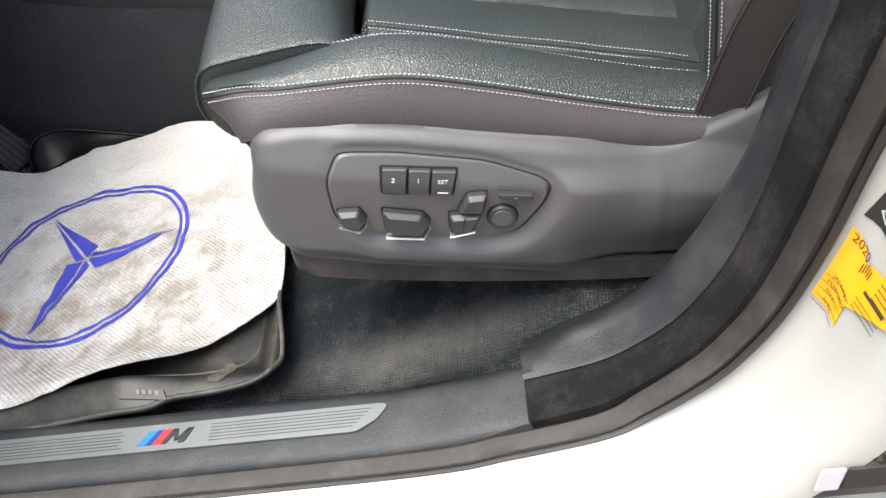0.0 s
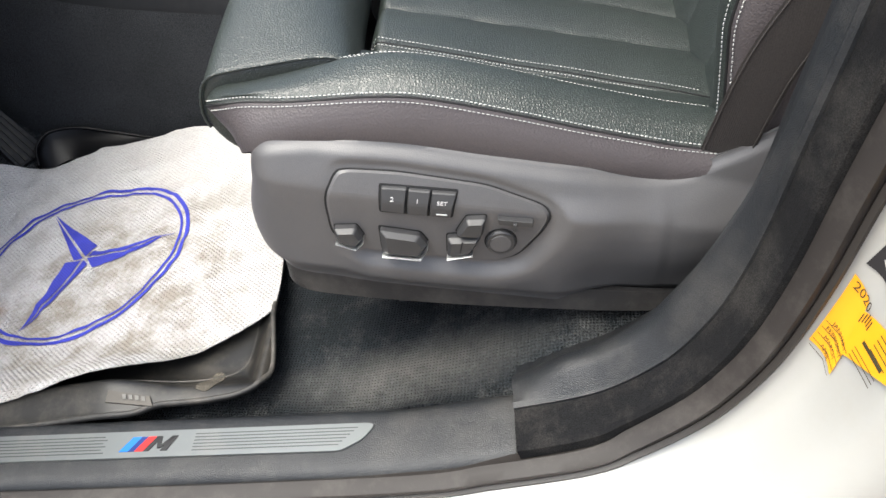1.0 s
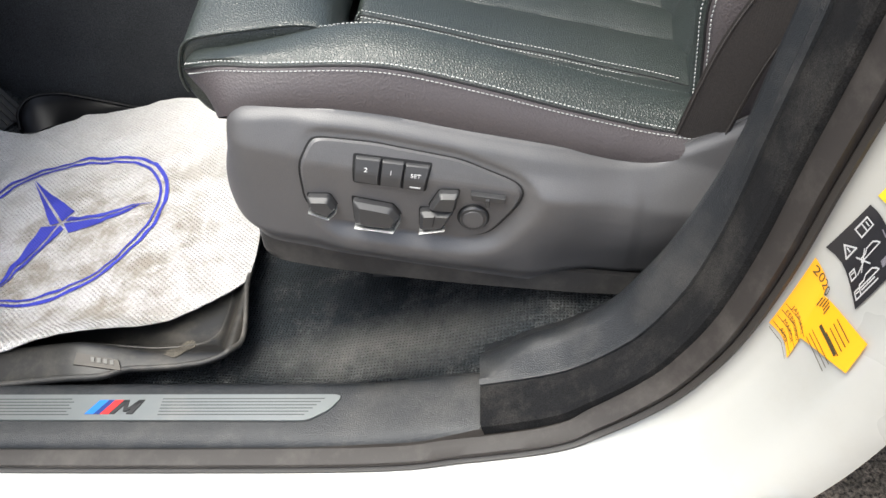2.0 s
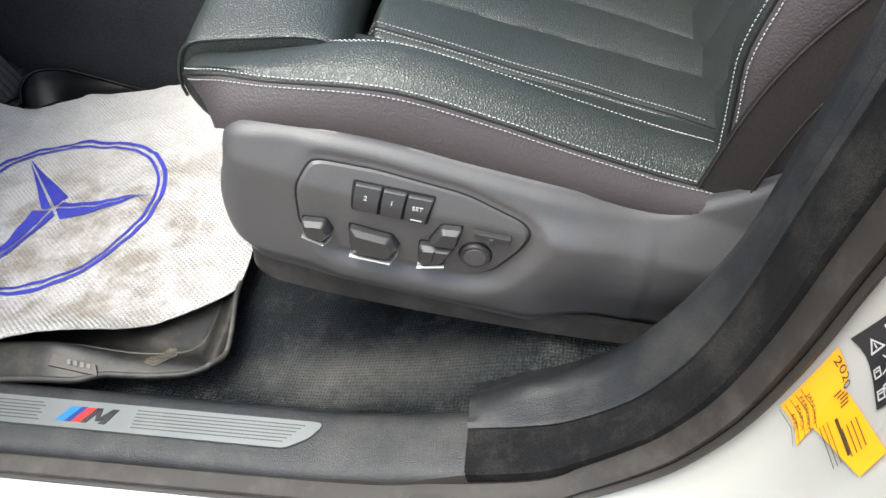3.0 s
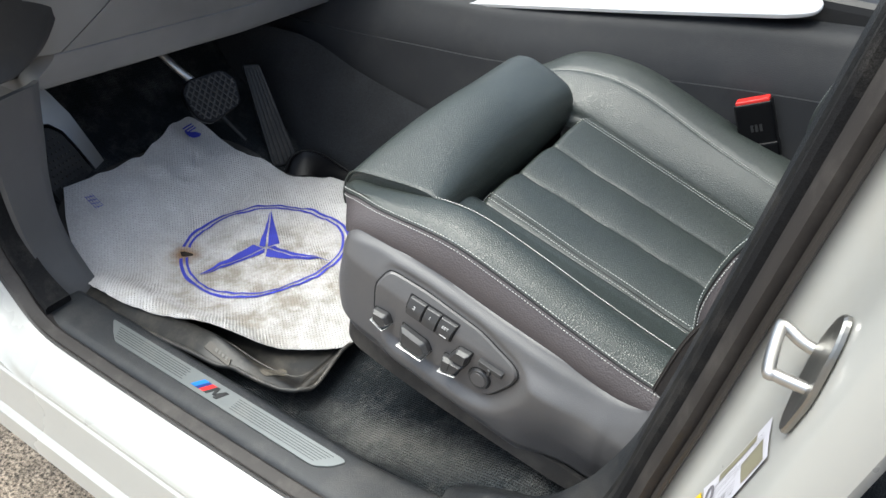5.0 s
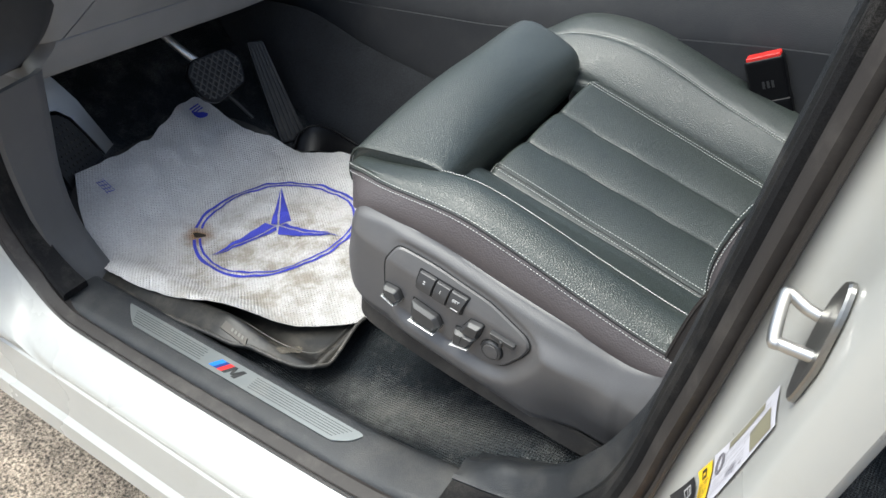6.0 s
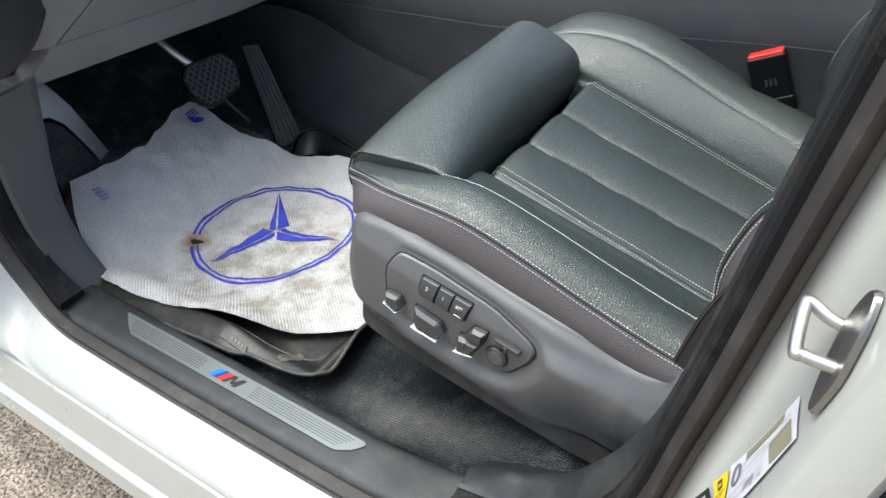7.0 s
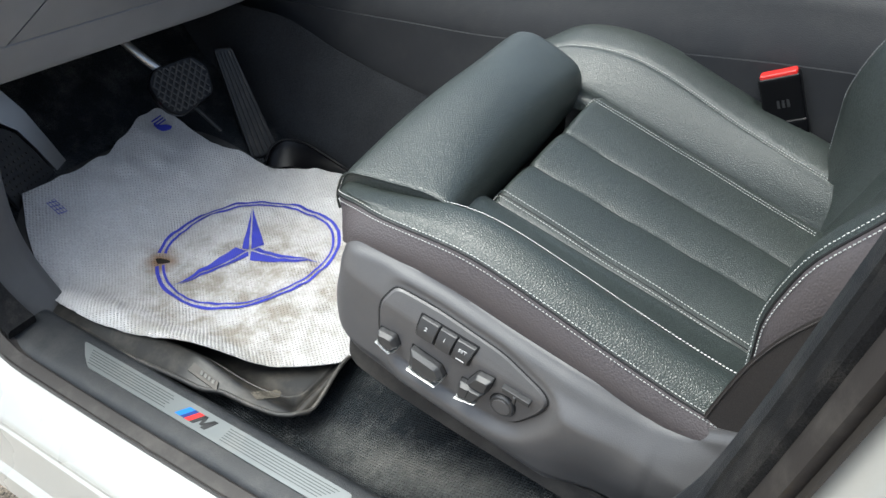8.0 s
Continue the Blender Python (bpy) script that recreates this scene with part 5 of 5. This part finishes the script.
slab("metal_edge", [(0.066, -0.05), (0.097, -0.05), (0.094, -0.02), (0.088, 0.052), (0.082, 0.113), (0.066, 0.165), (0.050, 0.20), (-0.04, 0.20), (-0.04, 0.122), (0.014, 0.1195), (0.026, 0.1155), (0.045, 0.091), (0.055, 0.046), (0.062, 0.0)], on_rest, 0.010, M_steel, rest, "bare brushed metal edge", bevel=0.0)
for i in range(9):
    for j in range(12):
        a, b = -0.040 + 0.0105 * i + 0.005 * (j % 2), -0.05 + 0.0125 * j
        if a < 0.050 - max(b, 0) * 0.22 and b < 0.098:
            slab("stud", [(a + 0.0026 * math.cos(q * math.pi / 3), b + 0.0026 * math.sin(q * math.pi / 3)) for q in range(6)], lambda p, q, h: on_rest(p, q, h + 0.0078), 0.0022, M_mat, rest, inset=0.6)


# ---- shell that closes the car ----
def wall(name, c, s, mat_, label):
    ob = block(name, c, s, mat_, None, Matrix(), 0.01)
    return tagged(ob, label, "car interior", kind="structure")


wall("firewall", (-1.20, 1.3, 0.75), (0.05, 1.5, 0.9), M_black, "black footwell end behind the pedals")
# unseen roof pieces; the gap between them is added to light the seat
wall("ceiling", (1.60, 1.35, 1.665), (0.9, 1.45, 0.05), M_headliner, "unseen grey cloth car ceiling")
for cy, wy in ((0.87, 0.16), (1.95, 0.16)):
    wall("ceiling", (0.62, cy, 1.645), (1.10, wy, 0.05), M_headliner, "unseen pale roof edge beside an opening added to let in light")
wall("ceiling", (-0.02, 1.41, 1.62), (0.17, 1.2, 0.05), M_headliner, "unseen pale grey cloth header above the windscreen")
wall("wall_east", (0.3, 2.10, 0.62), (3.2, 0.06, 0.70), M_plastic_dark, "dark inner side of the far door")
wall("wall_north", (1.75, 1.35, 0.75), (0.06, 1.5, 0.9), M_plastic_dark, "dark rear of the cabin")
wall("floor_rear", (1.2, 1.3, 0.40), (1.2, 1.4, 0.05), M_carpet, "black carpet behind the seat")
wall("dash_core", (-0.95, 1.35, 0.97), (0.36, 1.36, 0.26), M_plastic_dark, "dark dashboard body")

# ---- pillar face: striker and stickers ----
SILL_FACE = [(0.60, 0.004), (0.545, 0.0), (0.537, 0.003), (0.513, 0.014), (0.484, 0.033), (0.479, 0.039), (0.478, 0.046), (0.474, 0.049), (0.468, 0.075), (0.459, 0.120), (0.455, 0.124), (0.449, 0.130), (0.444, 0.165), (0.455, 0.185), (0.60, 0.19)]


def face(y, z):
    """A place on the centre pillar's outer face and its normal."""
    i = min(range(len(LINE) // 2, len(LINE)), key=lambda k: abs(LINE[k][0].y - z) + (10 if LINE[k][0].x < 0.2 else 0))
    p, nrm = LINE[i]
    j = i + (1 if p.y < z else -1)
    j = min(max(j, 0), len(LINE) - 1)
    q = LINE[j][0]
    t = 0 if abs(q.y - p.y) < 1e-6 else (z - p.y) / (q.y - p.y)
    px = lerp(p.x, q.x, t)
    prof = sorted(blend(SILL_FACE, POST_BODY, pillar(p, nrm))[1:12])
    off = curve_at(prof, y)
    return Vector((px + off * max(nrm.x, 0.75), y, z))


def on_face(a, b, h):
    p = face(a, b)
    dy, dz = face(a + 0.003, b) - face(a - 0.003, b), face(a, b + 0.006) - face(a, b - 0.006)
    n_ = dy.cross(dz).normalized()
    if n_.x > 0:
        n_ = -n_
    return p + n_ * (h + 0.0006)


def decal(name, poly, mat_, parent, lift=0.0, cuts=5, label=""):
    """A thin sticker that follows the pillar's face; poly is a quad in (y, z)."""
    (a, b, c, d) = poly
    verts, faces = [], []
    for i in range(cuts + 1):
        for j in range(cuts + 1):
            u, v = i / cuts, j / cuts
            y = lerp(lerp(a[0], b[0], u), lerp(d[0], c[0], u), v)
            z = lerp(lerp(a[1], b[1], u), lerp(d[1], c[1], u), v)
            verts.append(on_face(y, z, lift))
    w = cuts + 1
    faces = [(i * w + j, (i + 1) * w + j, (i + 1) * w + j + 1, i * w + j + 1) for i in range(cuts) for j in range(cuts)]
    return put(name, mesh_of(name, verts, faces, mat_), parent, label)
M_greyink = material("grey_ink", (0.22, 0.21, 0.24), 0.6, bump=0.0)


striker = thing("door_striker", (0.43, 0.49, 1.03), "bright steel door striker loop on an oval base plate", "striker")
loop_pts = [(0.4400, 0.4825, 1.0370), (0.4330, 0.4835, 1.0372), (0.4120, 0.4835, 1.0380), (0.4072, 0.4850, 1.0390), (0.4040, 0.5150, 1.0475), (0.4075, 0.5178, 1.0478), (0.4180, 0.5150, 1.0440), (0.4316, 0.5135, 1.0415), (0.4400, 0.5125, 1.0400)]
tube("loop", along(loop_pts, 64), 0.0040, M_steel, striker, n=12)
PLATE_B = [(0.4760, 1.004), (0.4830, 1.003), (0.5040, 1.030), (0.5120, 1.056), (0.5060, 1.080), (0.4950, 1.085), (0.4830, 1.070), (0.4740, 1.038)]
slab("base_plate", rounded(PLATE_B, 0.010), on_face, 0.004, M_zinc, striker, bevel=0.0015)

def bar(name, y, z, ly, lz, mat_, parent, tilt=-0.55, lift=0.0008):
    """A short printed bar that runs with the lettering of its sticker."""
    s = Vector((-0.83, tilt)).normalized()
    t = Vector((0.0, 1.0))
    q = [Vector((y, z)) + s * a + t * b for a, b in ((0, 0), (ly, 0), (ly, lz), (0, lz))]
    return decal(name, [tuple(v) for v in q], mat_, parent, lift, cuts=2)


def face_words(name, text, size, y, z, parent, mat_, slope=-0.62):
    """Lettering laid onto the pillar's face, point by point."""
    ob = lettering(name, text, size, Matrix(), mat_, parent, 0.0)
    for v in ob.data.vertices:
        v.co = on_face(y - 0.66 * v.co.x, z + slope * v.co.x + 0.92 * v.co.y, 0.0011)
    return ob


tag = thing("orange_inspection_sticker", (0.37, 0.53, 0.72), "orange inspection sticker with black printing on the white pillar", "sticker")
decal("left_leaf", [(0.5478, 0.7690), (0.5350, 0.7515), (0.5240, 0.6795), (0.5480, 0.6955)], M_orange, tag, 0.0003, 8)
decal("right_leaf", [(0.5365, 0.7430), (0.4815, 0.7500), (0.4795, 0.7195), (0.5275, 0.7010)], M_orange, tag, 0.0006, 8)
face_words("year", "2020", 0.0115, 0.5385, 0.7535, tag, M_ink)
for k, w in enumerate(("JANUARY", "FEBRUARY", "MARCH", "APRIL")):
    face_words("month", w, 0.0058, 0.5355 + 0.0006 * k, 0.7118 - 0.0068 * k, tag, M_ink)
for k in range(5):
    bar("print_line", 0.5470, 0.7195 - 0.0068 * k, 0.027, 0.0006, M_ink, tag, lift=0.0012)
for k in range(4):
    bar("print_bar", 0.5120, 0.7400 - 0.0050 * k, 0.020, 0.0010, M_ink, tag, tilt=-0.1, lift=0.0013)
for k in range(3):
    bar("print_bar", 0.5230, 0.7150 - 0.0042 * k, 0.030, 0.0008, M_ink, tag, tilt=-0.1, lift=0.0013)
bar("serial_bar", 0.5200, 0.7225, 0.026, 0.0034, M_ink, tag, tilt=-0.1, lift=0.0013)
for k in range(5):
    bar("emblem_bar", 0.5330 - 0.0022 * k, 0.7330 + 0.0016 * (2 - abs(k - 2)), 0.0012, 0.0090, M_ink, tag, lift=0.0013)

warn = thing("black_warning_sticker", (0.38, 0.52, 0.79), "black jacking warning sticker with white line drawings", "sticker")
BK = [(0.5464, 0.7806), (0.5396, 0.8266), (0.4973, 0.8132), (0.5060, 0.7580)]
decal("sheet", BK, M_blacksticker, warn, 0.0003, 8)


def in_quad(q, u, v):
    (a, b, c, d) = q
    return (lerp(lerp(a[0], b[0], u), lerp(d[0], c[0], u), v), lerp(lerp(a[1], b[1], u), lerp(d[1], c[1], u), v))


def line_drawing(name, strokes, q, mat_, parent, wide=0.035, lift=0.0010):
    """White pen strokes; each is a run of (u, v) places on the sticker."""
    verts, faces = [], []
    for st in strokes:
        for (ua, va), (ub, vb) in zip(st, st[1:]):
            d = Vector((ub - ua, vb - va)).normalized() * wide * 0.5
            n_ = Vector((-d.y, d.x))
            k = len(verts)
            for pu, pv in ((ua - d.x + n_.x, va - d.y + n_.y), (ub + d.x + n_.x, vb + d.y + n_.y), (ub + d.x - n_.x, vb + d.y - n_.y), (ua - d.x - n_.x, va - d.y - n_.y)):
                verts.append(on_face(*in_quad(q, pu, pv), lift))
            faces.append((k, k + 1, k + 2, k + 3))
    return put(name, mesh_of(name, verts, faces, mat_, smooth=False), parent)


line_drawing("triangle", [[(0.12, 0.27), (0.24, 0.12), (0.37, 0.27), (0.12, 0.27)], [(0.24, 0.18), (0.24, 0.23)]], BK, M_white_ink, warn, wide=0.026)
line_drawing("book", [[(0.55, 0.08), (0.83, 0.08), (0.83, 0.22), (0.55, 0.22), (0.55, 0.08)], [(0.69, 0.08), (0.69, 0.22)], [(0.76, 0.12), (0.76, 0.18)]], BK, M_white_ink, warn, wide=0.022)
CAR = [(0.0, 0.10), (0.02, 0.05), (0.12, 0.045), (0.18, 0.0), (0.33, 0.0), (0.40, 0.05), (0.44, 0.10), (0.0, 0.10)]
POSTS = [[(0.0, 0.02), (0.11, 0.02), (0.11, 0.14), (0.0, 0.14), (0.0, 0.02)], [(0.03, 0.06), (0.08, 0.06)]]
shift = lambda runs, du, dv: [[(u + du, v + dv) for u, v in r] for r in runs]
line_drawing("crossed_car", shift(POSTS, 0.07, 0.46) + shift([CAR], 0.36, 0.40) + [[(0.22, 0.60), (0.40, 0.52)], [(0.30, 0.38), (0.50, 0.62)], [(0.50, 0.38), (0.30, 0.62)]], BK, M_white_ink, warn, wide=0.022)
line_drawing("lifted_car", shift(POSTS, 0.07, 0.76) + shift([CAR], 0.18, 0.70) + [[(0.20, 0.90), (0.55, 0.90)], [(0.22, 0.84), (0.50, 0.84)]], BK, M_white_ink, warn, wide=0.022)
line_drawing("code_box", [[(0.70, 0.74 + 0.022 * k), (0.86, 0.74 + 0.022 * k)] for k in range(5)], BK, M_greyink, warn, wide=0.018)
line_drawing("print_bar", [[(0.93, 0.40), (0.93, 0.52)]], BK, M_greyink, warn, wide=0.02)

yel = thing("yellow_sticker", (0.39, 0.52, 0.84), "yellow sticker with lines of small black print", "sticker")
YE = [(0.5387, 0.8348), (0.5340, 0.8619), (0.4893, 0.8520), (0.4953, 0.8246)]
decal("sheet", YE, M_yellow, yel, 0.0003, 6)
lines = []
for k in range(13):
    lines += [[(0.12, 0.30 + 0.048 * k), (0.40 + 0.05 * (k % 3), 0.30 + 0.048 * k)], [(0.48 + 0.05 * (k % 3), 0.30 + 0.048 * k), (0.88 - 0.10 * (k % 4), 0.30 + 0.048 * k)]]
tagged(line_drawing("print_bars", lines, YE, M_ink, yel, wide=0.014), kind="stuff")
line_drawing("symbol", [[(0.35, 0.08), (0.35, 0.20), (0.62, 0.20), (0.62, 0.08), (0.35, 0.08)]], YE, M_ink, yel, wide=0.05)

lab = thing("white_type_label", (0.41, 0.51, 0.92), "pale label with small print and olive strips below the striker", "sticker")
WL = [(0.5345, 0.8663), (0.5110, 0.9830), (0.4785, 0.9810), (0.4915, 0.8580)]
decal("sheet", WL, M_whitelabel, lab, 0.0003, 12)
decal("olive_strip", [(0.5270, 0.8960), (0.5140, 0.9610), (0.5085, 0.9600), (0.5210, 0.8950)], M_olive, lab, 0.0007, 6)
decal("olive_block", [(0.5050, 0.9370), (0.4995, 0.9730), (0.4805, 0.9750), (0.4855, 0.9410)], M_olive, lab, 0.0007, 6)
ring_pts = [(0.125 + 0.055 * math.cos(q * math.pi / 8), 0.30 + 0.17 * math.sin(q * math.pi / 8)) for q in range(17)]
line_drawing("round_mark", [ring_pts], WL, M_greyink, lab, wide=0.045)
lines = []
for k in range(11):
    v = 0.24 + 0.062 * k
    end = 0.92 if v < 0.55 else 0.58
    begin = 0.20 if v < 0.48 else 0.03
    cuts = [begin + (end - begin) * q for q in (0.0, 0.22 + 0.04 * (k % 3), 0.55 - 0.05 * (k % 2), 0.80, 1.0)]
    lines += [[(a + 0.006, v), (b - 0.006, v)] for a, b in zip(cuts, cuts[1:]) if (k + round(b * 50)) % 5]
tagged(line_drawing("print_bars", lines, WL, M_greyink, lab, wide=0.009), kind="stuff")
for k in range(9):
    line_drawing("code_bar", [[(0.30 + 0.018 * k, 0.70), (0.30 + 0.018 * k, 0.84)]], WL, M_greyink, lab, wide=0.006 + 0.004 * (k % 2))
for k in range(2):
    line_drawing("round_mark", [[(0.42 + 0.11 * k, 0.90), (0.44 + 0.11 * k, 0.90)]], WL, M_greyink, lab, wide=0.02)

rear_door = thing("rear_door", (0.7, 0.45, 0.3), "grey moulding with a pale end on the white rear door", "car door")
block("moulding", (0.60, 0.4450, 0.577), (0.47, 0.003, 0.034), M_rubber, rear_door, Matrix(), 0.002)
block("moulding_end", (0.353, 0.4450, 0.577), (0.020, 0.0034, 0.034), M_whitelabel, rear_door, Matrix(), 0.002)
